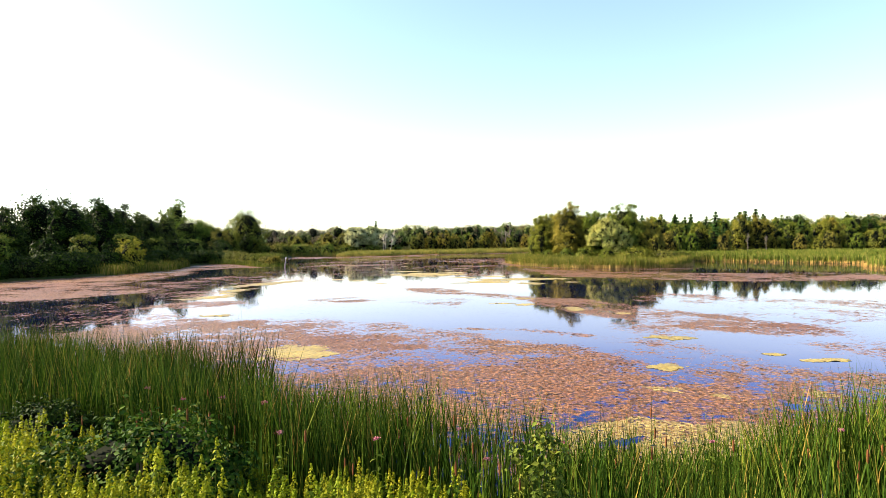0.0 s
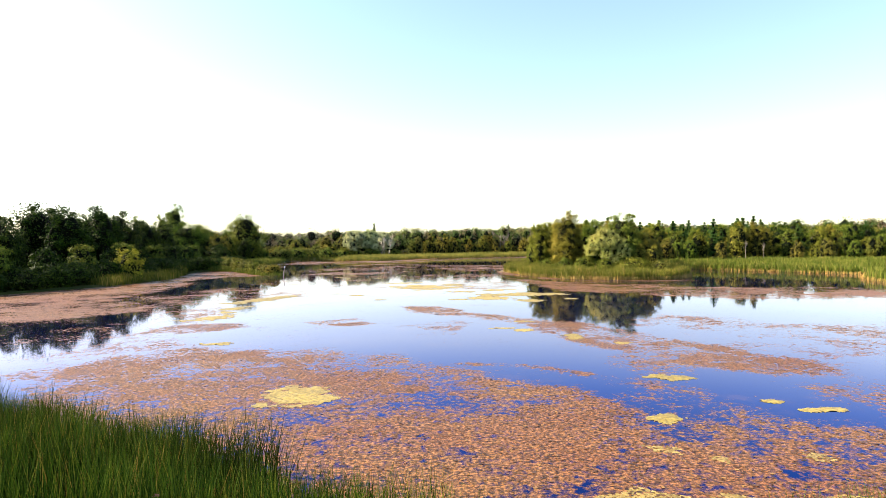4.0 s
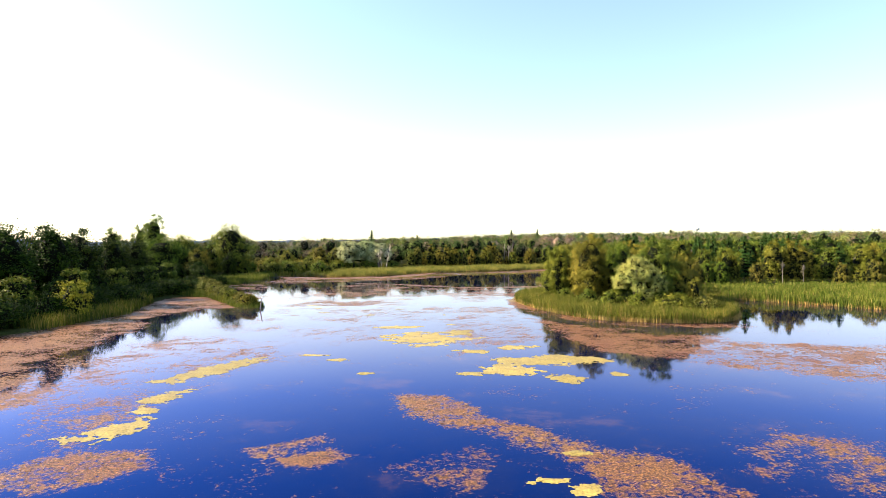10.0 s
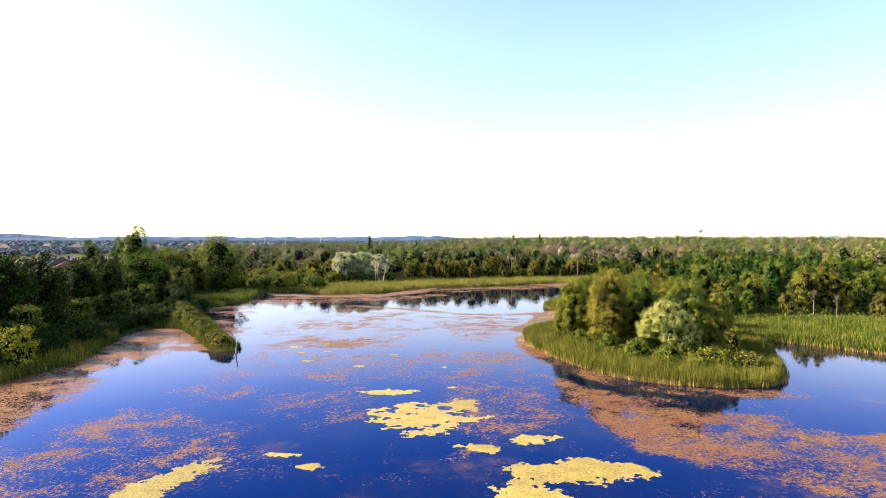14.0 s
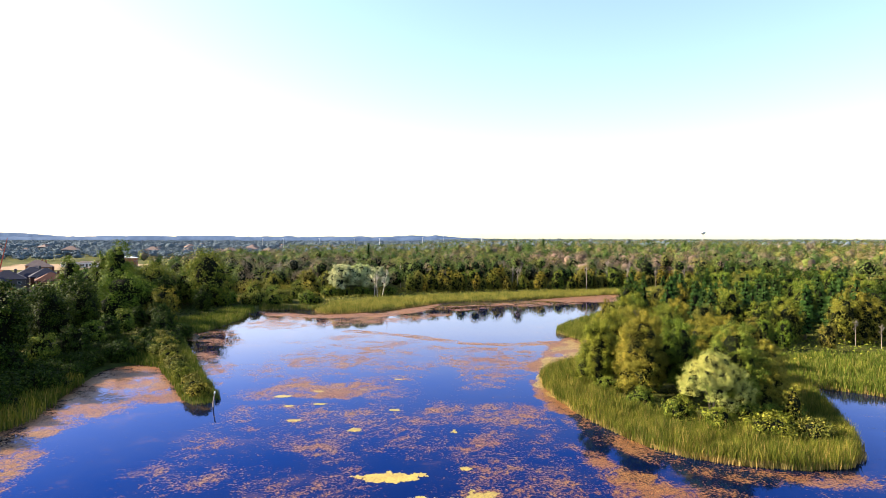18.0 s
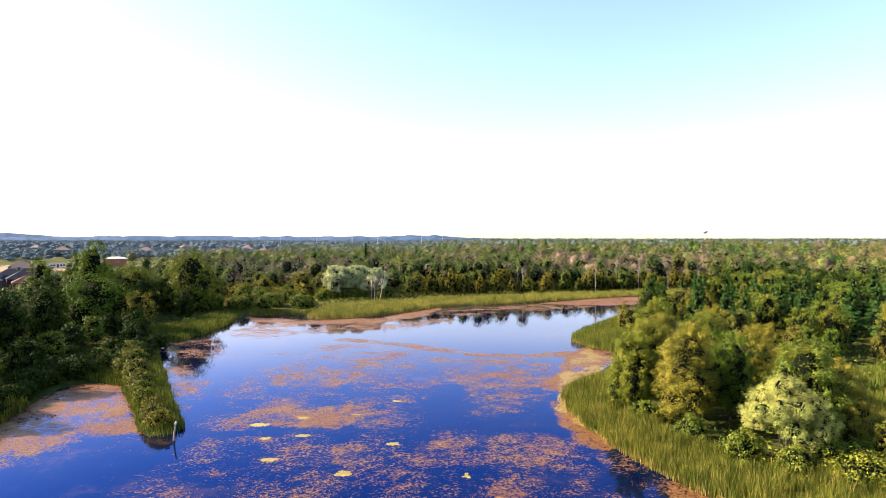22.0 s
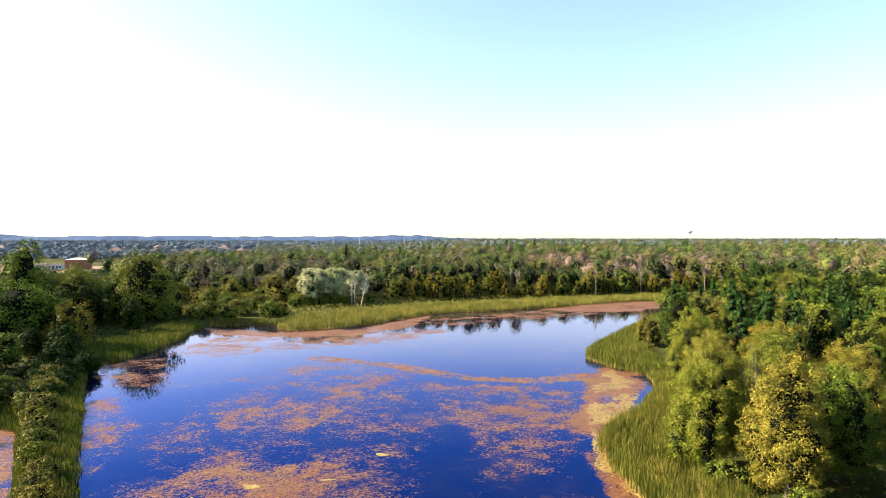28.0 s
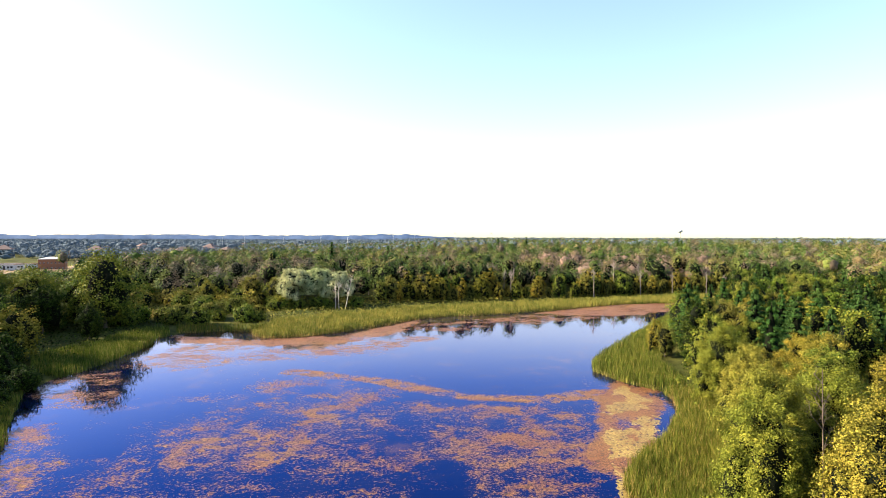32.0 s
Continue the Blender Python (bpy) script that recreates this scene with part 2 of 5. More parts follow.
    link(t, mask.outputs[0], x.inputs[0])
    link(t, wet.outputs[0], x.inputs[1])
    link(t, p.outputs[0], x.inputs[2])
    link(t, x.outputs[0], t.nodes["Material Output"].inputs[0])
    return m


def weed_material(name, stops, patch=0.15):
    m, t, b = shader(name)
    g = t.nodes.new("ShaderNodeNewGeometry")
    col = ramp(t, g.outputs["Random Per Island"], stops)
    big = ramp(t, noise_node(t, patch, 4), [(0.3, (0.75, 0.72, 0.75)), (0.7, (1.2, 1.2, 1.1))])
    fine = ramp(t, noise_node(t, 5, 6, 0.7), [(0.34, (0.38, 0.36, 0.36)), (0.5, (0.9, 0.88, 0.85)), (0.64, (1.25, 1.22, 1.15))])
    col = mix(t, 1.0, mix(t, 1.0, col, big, "MULTIPLY"), fine, "MULTIPLY")
    link(t, col, b.inputs["Base Color"])
    b.inputs["Roughness"].default_value = 0.5
    b.inputs["Specular IOR Level"].default_value = 0.3
    return m


M_GROUND, M_WATER = ground_material(), water_material()
M_WEED = weed_material("floating_weed", [(0, (0.024, 0.010, 0.004)), (0.45, (0.105, 0.045, 0.013)), (0.9, (0.215, 0.10, 0.029)), (1, (0.25, 0.14, 0.042))])
M_ALGAE = weed_material("yellow_algae", [(0, (0.21, 0.16, 0.034)), (1, (0.32, 0.24, 0.058))], 0.6)
M_DUCK = weed_material("duckweed", [(0, (0.18, 0.128, 0.030)), (0.6, (0.26, 0.185, 0.050)), (1, (0.33, 0.235, 0.075))], 0.3)

# ---- builders ----
RNG = np.random.default_rng(7)


def mesh_np(name, verts, faces, mat, smooth=False, second=None):
    """A mesh from arrays: verts (n, 3), faces (m, k), all with k corners."""
    verts, faces = np.asarray(verts, np.float32), np.asarray(faces, np.int32)
    me = bpy.data.meshes.new(name)
    me.vertices.add(len(verts))
    me.vertices.foreach_set("co", verts.ravel())
    me.loops.add(faces.size)
    me.loops.foreach_set("vertex_index", faces.ravel())
    me.polygons.add(len(faces))
    k = faces.shape[1]
    me.polygons.foreach_set("loop_start", np.arange(len(faces), dtype=np.int32) * k)
    me.polygons.foreach_set("loop_total", np.full(len(faces), k, np.int32))
    if smooth:
        me.polygons.foreach_set("use_smooth", np.ones(len(faces), bool))
    me.materials.append(mat)
    if second:
        me.materials.append(second[0])
        me.polygons.foreach_set("material_index", (np.arange(len(faces)) >= second[1]).astype(np.int32))
    me.update(calc_edges=True)
    return me


def part(name, data, mat, parent, label=""):
    """One mesh object under a thing or under a part."""
    if isinstance(data, bmesh.types.BMesh):
        me = bpy.data.meshes.new(name)
        data.to_mesh(me)
        data.free()
        me.materials.append(mat)
    else:
        me = data
    ob = new(name, me)
    ob.parent = parent
    return tagged(ob, label)


def hash2(ix, iy, seed):
    h = (ix.astype(np.int64) * 374761393 + iy.astype(np.int64) * 668265263 + seed * 1442695041) & 0x7FFFFFFF
    h = ((h ^ (h >> 13)) * 1274126177) & 0x7FFFFFFF
    return ((h ^ (h >> 16)) & 0xFFFF) / 65535.0


def vnoise(x, y, scale, seed):
    x, y = x / scale, y / scale
    ix, iy = np.floor(x), np.floor(y)
    fx, fy = x - ix, y - iy
    fx, fy = fx * fx * (3 - 2 * fx), fy * fy * (3 - 2 * fy)
    a, b = hash2(ix, iy, seed), hash2(ix + 1, iy, seed)
    c, d = hash2(ix, iy + 1, seed), hash2(ix + 1, iy + 1, seed)
    return (a * (1 - fx) + b * fx) * (1 - fy) + (c * (1 - fx) + d * fx) * fy


def fbm(x, y, scale, seed, octaves=4, gain=0.55):
    total, amp, norm = 0, 1.0, 0
    for o in range(octaves):
        total = total + amp * vnoise(x + 17.3 * o, y - 9.1 * o, scale / 2 ** o, seed + o)
        norm, amp = norm + amp, amp * gain
    return total / norm


def inside(poly, x, y):
    poly = np.asarray(poly, float)
    hit = np.zeros(np.shape(x), bool)
    for (x0, y0), (x1, y1) in zip(poly, np.roll(poly, -1, 0)):
        if y0 == y1:
            continue
        cross = (y0 > y) != (y1 > y)
        hit ^= cross & (x < (x1 - x0) * (y - y0) / (y1 - y0) + x0)
    return hit


def edge_distance(poly, x, y, closed=True):
    poly = np.asarray(poly, float)
    best = np.full(np.shape(x), 1e9)
    ends = np.roll(poly, -1, 0) if closed else poly[1:]
    for (x0, y0), (x1, y1) in zip(poly, ends):
        dx, dy = x1 - x0, y1 - y0
        u = np.clip(((x - x0) * dx + (y - y0) * dy) / max(dx * dx + dy * dy, 1e-9), 0, 1)
        best = np.minimum(best, np.hypot(x - x0 - u * dx, y - y0 - u * dy))
    return best


def signed(poly, x, y):
    """Distance to the outline, negative inside."""
    d = edge_distance(poly, x, y)
    return np.where(inside(poly, x, y), -d, d)


def smooth01(a, b, v):
    u = np.clip((v - a) / (b - a), 0, 1)
    return u * u * (3 - 2 * u)


# ---- plan of the pond ----
SOUTH = [(-80, 30), (-45, 24), (-24, 20.5), (-14, 17.5), (-8, 14.5), (-3, 12), (1, 9.6), (6, 8.9), (14, 9.4), (28, 13), (60, 16), (95, 20)]
EAST = [(92, 52), (78, 72), (70, 88), (75, 100), (84, 108), (80, 112), (75, 121.5), (71, 126.5), (67, 132.5), (61, 137)]
ISLAND = [(57, 129), (52.5, 119), (49.5, 111.5), (46, 106), (42.5, 103.6), (38, 103.2), (34, 103.8), (30.5, 105), (27, 107), (24, 110.5), (21.4, 116.5), (19.2, 124),
          (18, 131.5), (17.6, 138), (18.4, 145), (22, 151), (27.5, 156.5), (31, 161.5), (36, 170), (37.5, 176)]
NORTHEAST = [(37, 180), (33.6, 186), (31.8, 193), (33.5, 199), (37, 205.5), (52, 226), (66, 246), (81, 266), (96, 284), (104, 297), (92, 299)]
NORTH = [(78, 297.5), (62, 289), (48, 281), (34, 274), (20, 269.5), (8, 267), (1, 261), (-7, 251), (-17, 241), (-26, 234.5), (-33, 232.5), (-37.5, 235), (-40, 243), (-48, 243.5), (-57, 241.5)]
WEST = [(-60, 234), (-58, 222), (-58.5, 207), (-61, 194), (-60, 184), (-54, 171), (-48, 160), (-43, 149), (-37.5, 139), (-33.5, 131.5), (-34.2, 128.8), (-37, 128.6), (-40, 134), (-46, 144.5), (-52, 153.5),
        (-57, 156.5), (-61, 153.5), (-60, 145), (-57, 131), (-54.5, 122), (-56, 111), (-58, 100), (-64, 86), (-76, 60)]
POND = SOUTH + EAST + ISLAND + NORTHEAST + NORTH + WEST


def ground_z(x, y):
    """Height of the land: a shallow bed under the pond, low marsh, a bank by the near shore and rising woods far off."""
    x, y = np.asarray(x, float), np.asarray(y, float)
    d = signed(POND, x, y)
    z = np.where(d < 0, np.maximum(-1.2, d * 0.35), np.minimum(0.25, d * 0.3))
    z = z + 0.35 * smooth01(3, 14, d)
    z = z + 1.1 * smooth01(1.5, 9, d) * smooth01(26, 4, y)
    z = z + 7.5 * smooth01(330, 700, y) * smooth01(-120, 150, x)
    return z + 0.12 * (fbm(x, y, 7, 3, 3) - 0.5) * smooth01(0, 2, d)


def gz(x, y):
    return float(ground_z(np.array([float(x)]), np.array([float(y)]))[0])


def graded(lo, hi, step, far_lo, far_hi, n):
    core = np.arange(lo, hi + 0.01, step)
    low = lo - np.geomspace(step * 2, lo - far_lo, n)[::-1]
    high = hi + np.geomspace(step * 2, far_hi - hi, n)
    return np.concatenate([low, core, high])


def grid_mesh(name, xs, ys, zf, mat, smooth=True):
    X, Y = np.meshgrid(xs, ys)
    v = np.stack([X.ravel(), Y.ravel(), zf(X.ravel(), Y.ravel())], 1)
    w = len(xs)
    i = (np.arange(len(ys) - 1)[:, None] * w + np.arange(w - 1)[None]).ravel()
    return mesh_np(name, v, np.stack([i, i + 1, i + w + 1, i + w], 1), mat, smooth)


def tube(path, radii, sides=6):
    """Vertices and quads of a bent, tapering round rod."""
    path = [Vector(p) for p in path]
    verts, quads = [], []
    for n, (p, r) in enumerate(zip(path, radii)):
        way = (path[min(n + 1, len(path) - 1)] - path[max(n - 1, 0)]).normalized()
        u = way.cross(Vector((0.31, 0.95, 0.05))).normalized()
        w = way.cross(u)
        for s in range(sides):
            a = 2 * math.pi * s / sides
            verts.append(p + r * (math.cos(a) * u + math.sin(a) * w))
    for n in range(len(path) - 1):
        for s in range(sides):
            a, b = n * sides + s, n * sides + (s + 1) % sides
            quads.append((a, b, b + sides, a + sides))
    return np.array([tuple(v) for v in verts]), np.array(quads)


def joined(pieces):
    verts, faces, at = [], [], 0
    for v, f in pieces:
        verts.append(v)
        faces.append(np.asarray(f) + at)
        at += len(v)
    return np.concatenate(verts), np.concatenate(faces)


def leaves(centres, normals, size, rng, slim=0.62, hang=0.0):
    """A lozenge leaf spray at each centre, facing roughly along its normal."""
    n = len(centres)
    nrm = normals / np.maximum(np.linalg.norm(normals, axis=1, keepdims=True), 1e-6)
    t = np.cross(nrm, rng.normal(size=(n, 3))) + hang * (nrm * (1, 1, 0.2) + (0, 0, -0.9))
    t /= np.maximum(np.linalg.norm(t, axis=1, keepdims=True), 1e-6)
    b = np.cross(nrm, t)
    b /= np.maximum(np.linalg.norm(b, axis=1, keepdims=True), 1e-6)
    s = (size * rng.uniform(0.6, 1.35, n))[:, None]
    v = np.stack([centres - t * s * 0.5, centres + b * s * 0.5 * slim, centres + t * s * 0.5, centres - b * s * 0.5 * slim], 1)
    v[:, 1] += nrm * s * 0.12
    v[:, 3] += nrm * s * 0.12
    return v.reshape(-1, 3), np.arange(4 * n).reshape(-1, 4)


ICO = bmesh.new()
bmesh.ops.create_icosphere(ICO, subdivisions=1, radius=1.0)
CORE_V = np.array([tuple(v.co) for v in ICO.verts])
CORE_F = np.array([[v.index for v in f.verts] + [f.verts[2].index] for f in ICO.faces])[:, :3]
ICO.free()


def egg(a, u, height, width, base, top, seed, lump):
    """A point of a crown's uneven outside at the bearing a and the level u, from -1 (skirt) to 1 (tip)."""
    mid, half = (height + base) / 2, (height - base) / 2
    ring = np.where(u > 0, np.sqrt(np.maximum(0, 1 - np.abs(u) ** (2.0 * top))), 1 - 0.4 * u * u)
    arc, z = a * width * 0.5, u * half
    wide, billow = fbm(arc, z, width * 0.36, seed, 2, 0.6), np.abs(2 * vnoise(arc + 3.1 * z, z - 0.4 * arc, width * 0.17, seed + 7) - 1)
    n = 1 + lump * (1.9 * (wide - 0.5) + 0.95 * (billow - 0.5) + 0.3 * np.sin(a * 2 + seed))
    r = 0.5 * width * ring * n + 0.04 * width
    return np.stack([r * np.cos(a), r * np.sin(a), mid + z * (0.9 + 0.1 * n)], -1)


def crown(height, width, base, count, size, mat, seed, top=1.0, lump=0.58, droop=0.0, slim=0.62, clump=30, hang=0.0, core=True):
    """Leaf sprays in clumps over the outside of a crown, round a near-black core that paints the inner shade seen in
    the gaps.
    """
    rng = np.random.default_rng(seed)
    n = int(np.clip(count // (3.2 * clump), 55, 125))
    a, u = rng.uniform(0, 2 * math.pi, n), rng.uniform(-1, 1, n)
    axis = np.array([0, 0, (height + base) / 2])
    p = axis + (egg(a, u, height, width, base, top, seed, lump) - axis) * rng.uniform(0.70, 1.0, (n, 1))
    many = int(count * 0.87)
    pick = rng.integers(0, n, many)
    spread = (width * rng.uniform(0.045, 0.085, n) * math.sqrt(min(1.25, 90 / n)))[pick][:, None]
    way = rng.normal(size=(many, 3))
    way /= np.linalg.norm(way, axis=1, keepdims=True)
    c = p[pick] + way * spread * (1.1 + 0.45 * rng.normal(size=(many, 1))) * (1.1, 1.1, 0.9) * 1.25
    a, u = rng.uniform(0, 2 * math.pi, count - many), rng.uniform(-1, 1, count - many)
    c = np.concatenate([c, axis + (egg(a, u, height, width, base, top, seed, lump) - axis) * rng.uniform(0.5, 0.84, (count - many, 1))])
    way = np.concatenate([way, np.zeros((count - many, 3))])
    if droop:
        c[:, 2] -= droop * rng.random(count) ** 1.5 * width * 0.2
    c[:, 2] = np.maximum(c[:, 2], 0.12)
    out = c - axis * (1, 1, 0.8)
    out /= np.maximum(np.linalg.norm(out, axis=1, keepdims=True), 1e-6)
    v, f = leaves(c, 0.9 * way + 0.4 * out + 0.35 * rng.normal(size=(count, 3)) + (0, 0, 0.25), size, rng, slim, hang)
    tri = np.concatenate([f[:, [0, 1, 2]], f[:, [0, 2, 3]]])
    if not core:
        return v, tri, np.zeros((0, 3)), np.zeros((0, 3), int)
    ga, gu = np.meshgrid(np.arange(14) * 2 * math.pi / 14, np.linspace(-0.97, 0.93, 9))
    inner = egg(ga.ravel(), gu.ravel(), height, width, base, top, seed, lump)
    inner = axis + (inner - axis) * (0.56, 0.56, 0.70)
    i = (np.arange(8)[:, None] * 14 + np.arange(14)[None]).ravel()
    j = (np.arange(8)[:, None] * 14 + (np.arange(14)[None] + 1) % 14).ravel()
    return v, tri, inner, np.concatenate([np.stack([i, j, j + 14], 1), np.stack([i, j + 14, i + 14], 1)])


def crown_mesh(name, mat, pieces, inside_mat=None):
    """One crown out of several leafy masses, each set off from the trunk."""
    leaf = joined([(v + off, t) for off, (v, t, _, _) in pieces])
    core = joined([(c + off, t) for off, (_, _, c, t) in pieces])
    return mesh_np(name, np.concatenate([leaf[0], core[0]]), np.concatenate([leaf[1], core[1] + len(leaf[0])]), mat, second=(inside_mat or M_CROWN_SHADE, len(leaf[1])))


def masses(height, width, base, count, size, mat, seed, sides=3, reach=0.25, main=0.82, **more):
    """A main mass and lower side masses, which break the outline of a crown."""
    rng = np.random.default_rng(seed + 1000)
    out = [((0, 0, 0), crown(height, width * main, base, int(count * 0.6), size, mat, seed, **more))]
    a = rng.uniform(0, 6.28)
    for n in range(sides):
        a += 6.28 / sides * rng.uniform(0.75, 1.25)
        r, h = width * rng.uniform(reach - 0.05, reach + 0.06), height * rng.uniform(0.55, 0.88)
        piece = crown(h, width * rng.uniform(0.42, 0.58), base * rng.uniform(0.8, 1.6), int(count * 0.4 / sides), size, mat, seed + 11 * n + 1, **more)
        out.append(((r * math.cos(a), r * math.sin(a), 0), piece))
    return out


def trunk_mesh(height, base, width, girth, rng, mat=None, limbs=6, lean=0.02):
    top = height * 0.82
    spine = [(rng.normal(0, lean) * height * k * k, rng.normal(0, lean) * height * k * k, top * k) for k in (0, 0.25, 0.5, 0.75, 1)]
    spine[0] = (0, 0, -0.3)
    pieces = [tube(spine, [girth * f for f in (1.25, 0.9, 0.7, 0.45, 0.12)])]
    for n in range(limbs):
        k = rng.uniform(0.2, 0.8)
        z = base * 0.8 + (top - base * 0.8) * k
        a, reach = rng.uniform(0, 2 * math.pi), width * rng.uniform(0.22, 0.42) * (1.1 - 0.6 * k)
        p = Vector((0, 0, z))
        q = p + Vector((math.cos(a) * reach, math.sin(a) * reach, reach * rng.uniform(0.5, 1.1)))
        m = p.lerp(q, 0.5) + Vector((0, 0, -0.08 * reach))
        pieces.append(tube([p, m, q], [girth * 0.42, girth * 0.28, girth * 0.06], 5))
    v, f = joined(pieces)
    return mesh_np("trunk", v, f, mat or M_BARK, True)


def thing(name, label, category, group="", kind=""):
    return tagged(new(name), label, category, group, kind)


def broad_tree(name, label, height, width, base, mat, count, size, seed, girth=None, group="", top=1.0, core=True, lump=0.58):
    rng = np.random.default_rng(seed)
    ob = thing(name, label, "tree", group)
    part("trunk", trunk_mesh(height, base, width, girth or height * 0.02, rng), M_BARK, ob)
    part("crown", crown_mesh("crown", mat, masses(height, width, base, count, size, mat, seed, top=top, core=core, lump=lump)), mat, ob)
    return ob


def billow_willow(name, label, height, width, mat, lobes, count, size, seed, lobe=0.15, low=0.3, slim=0.4, group="", billows=()):
    """Several stems under rounded billows, set out in a dome or as given, whose leaves trail down."""
    rng = np.random.default_rng(seed)
    ob = thing(name, label, "tree", group)
    stems = []
    for n in range(5):
        a = n * 1.257 + rng.uniform(-0.4, 0.4)
        c, q = math.cos(a), math.sin(a)
        stems.append(tube([(0.15 * c, 0.15 * q, -0.3), (0.09 * width * c, 0.09 * width * q, height * 0.35), (0.27 * width * c, 0.27 * width * q, height * 0.75)], [height * 0.022, height * 0.015, 0.04], 6))
    part("trunk", mesh_np("trunk", *joined(stems), M_BARK, True), M_BARK, ob)
    pieces = []
    for n in range(lobes):
        a, k = n * 2.4 + rng.uniform(-0.3, 0.3), math.sqrt((n + 0.5) / lobes)
        r = width * lobe * rng.uniform(0.6, 1.2)
        dome = math.sqrt(max(0.0, 1 - 0.9 * k * k))
        z = height * (low + (0.93 - low) * dome * rng.uniform(0.86, 1.0)) - 1.7 * r
        reach = (width * 0.5 - r * 0.8) * k
        pieces.append(((reach * math.cos(a), reach * math.sin(a), max(0.2, z)), crown(2.0 * r, 2.1 * r, 0.0, count // lobes, size, mat, seed + 31 * n, lump=0.42, droop=0.5, slim=slim, clump=34, hang=1.6)))
    if billows:
        pieces = [((x, y, z - r), crown(2.1 * r, 2.2 * r, 0.0, int(count * r * r / sum(b[3] ** 2 for b in billows)), size, mat, seed + 17 * n, lump=0.5, droop=0.7, slim=slim, clump=24, hang=1.2)) for n, (x, y, z, r) in enumerate(billows)]
    part("crown", crown_mesh("crown", mat, pieces), mat, ob)
    return ob


def pine_tree(name, label, height, width, count, size, seed, group=""):
    """Whorls of drooping boughs that shorten to a point, uneven and open."""
    rng = np.random.default_rng(seed)
    ob = thing(name, label, "tree", group)
    part("trunk", mesh_np("trunk", *tube([(0, 0, -0.3), (0, 0, height * 0.5), (0, 0, height * 0.98)], [height * 0.018, height * 0.011, 0.03]), M_BARK, True), M_BARK, ob)
    tiers = 13
    k = rng.integers(0, tiers, count)
    u = (k + 0.5) / tiers
    boughs = rng.uniform(0, 2 * math.pi, (tiers, 7))
    a = boughs[k, rng.integers(0, 7, count)] + rng.normal(0, 0.16, count)
    reach = 0.5 * width * (1 - u) ** 0.75 * (0.75 + 0.35 * np.sin(a * 2 + k)) + 0.25
    r = reach * np.sqrt(rng.uniform(0.04, 1, count))
    z = height * (0.14 + 0.86 * u) - 0.16 * r + rng.normal(0, 0.16, count)
    c = np.stack([np.cos(a) * r, np.sin(a) * r, z], 1)
    v, f = leaves(c, np.stack([np.cos(a) * 0.5, np.sin(a) * 0.5, np.ones(count)], 1) + 0.4 * rng.normal(size=(count, 3)), size, rng, 0.55)
    # dark core along the trunk, painted as shade between the boughs
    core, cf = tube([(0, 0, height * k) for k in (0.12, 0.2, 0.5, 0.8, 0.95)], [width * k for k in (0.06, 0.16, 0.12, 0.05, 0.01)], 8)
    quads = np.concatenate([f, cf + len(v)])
    part("crown", mesh_np("crown", np.concatenate([v, core]), quads, M_PINE, second=(M_CROWN_SHADE, len(f))), M_PINE, ob)
    return ob


def branch_pieces(p, way, length, girth, depth, rng, out):
    q = p + way * length
    mid = p.lerp(q, 0.5) + Vector(rng.normal(0, 0.05 * length, 3))
    out.append(tube([p, mid, q], [girth, girth * 0.75, girth * 0.45], 4))
    if depth:
        for n in range(3):
            turn = Vector(rng.normal(0, 0.55, 3)) + Vector((0, 0, 0.15))
            start = p.lerp(q, rng.uniform(0.35, 1.0))
            branch_pieces(start, (way + turn).normalized(), length * rng.uniform(0.5, 0.75), girth * 0.5, depth - 1, rng, out)


def dead_tree(name, label, height, seed, mat, group="", lean=(0, 0), depth=3, stout=1.0):
    rng = np.random.default_rng(seed)
    ob = thing(name, label, "tree", group)
    out = []
    way = Vector((lean[0], lean[1], 1)).normalized()
    p, q = Vector((0, 0, -0.3)), way * height
    out.append(tube([p, q * 0.5, q], [height * 0.022 * stout, height * 0.015 * stout, 0.03], 6))
    part("trunk", mesh_np("trunk", *joined(out), mat, True), mat, ob)
    out = []
    for n in range(9):
        a, k = rng.uniform(0, 6.28), rng.uniform(0.38, 0.95)
        w = Vector((math.cos(a) * 0.6, math.sin(a) * 0.6, 0.75)).normalized()
        branch_pieces(q * k, w, height * 0.22 * (1.25 - k), height * 0.008 * stout, depth - 1, rng, out)
    part("branchwork", mesh_np("branchwork", *joined(out), mat, True), mat, ob)
    return ob


def shrub(name, label, height, width, mat, count, size, seed, group=""):
    rng = np.random.default_rng(seed)
    ob = thing(name, label, "shrub", group)
    stems = []
    for n in range(6):
        a = rng.uniform(0, 6.28)
        stems.append(tube([(0, 0, -0.2), (math.cos(a) * width * 0.12, math.sin(a) * width * 0.12, height * 0.4), (math.cos(a) * width * 0.3, math.sin(a) * width * 0.3, height * 0.8)], [0.06, 0.04, 0.015], 4))
    part("woody_base", mesh_np("stems", *joined(stems), M_BARK, True), M_BARK, ob)
    part("foliage", crown_mesh("foliage", mat, masses(height, width, 0.05, count, size, mat, seed, 4, lump=0.45, clump=18)), mat, ob)
    return ob


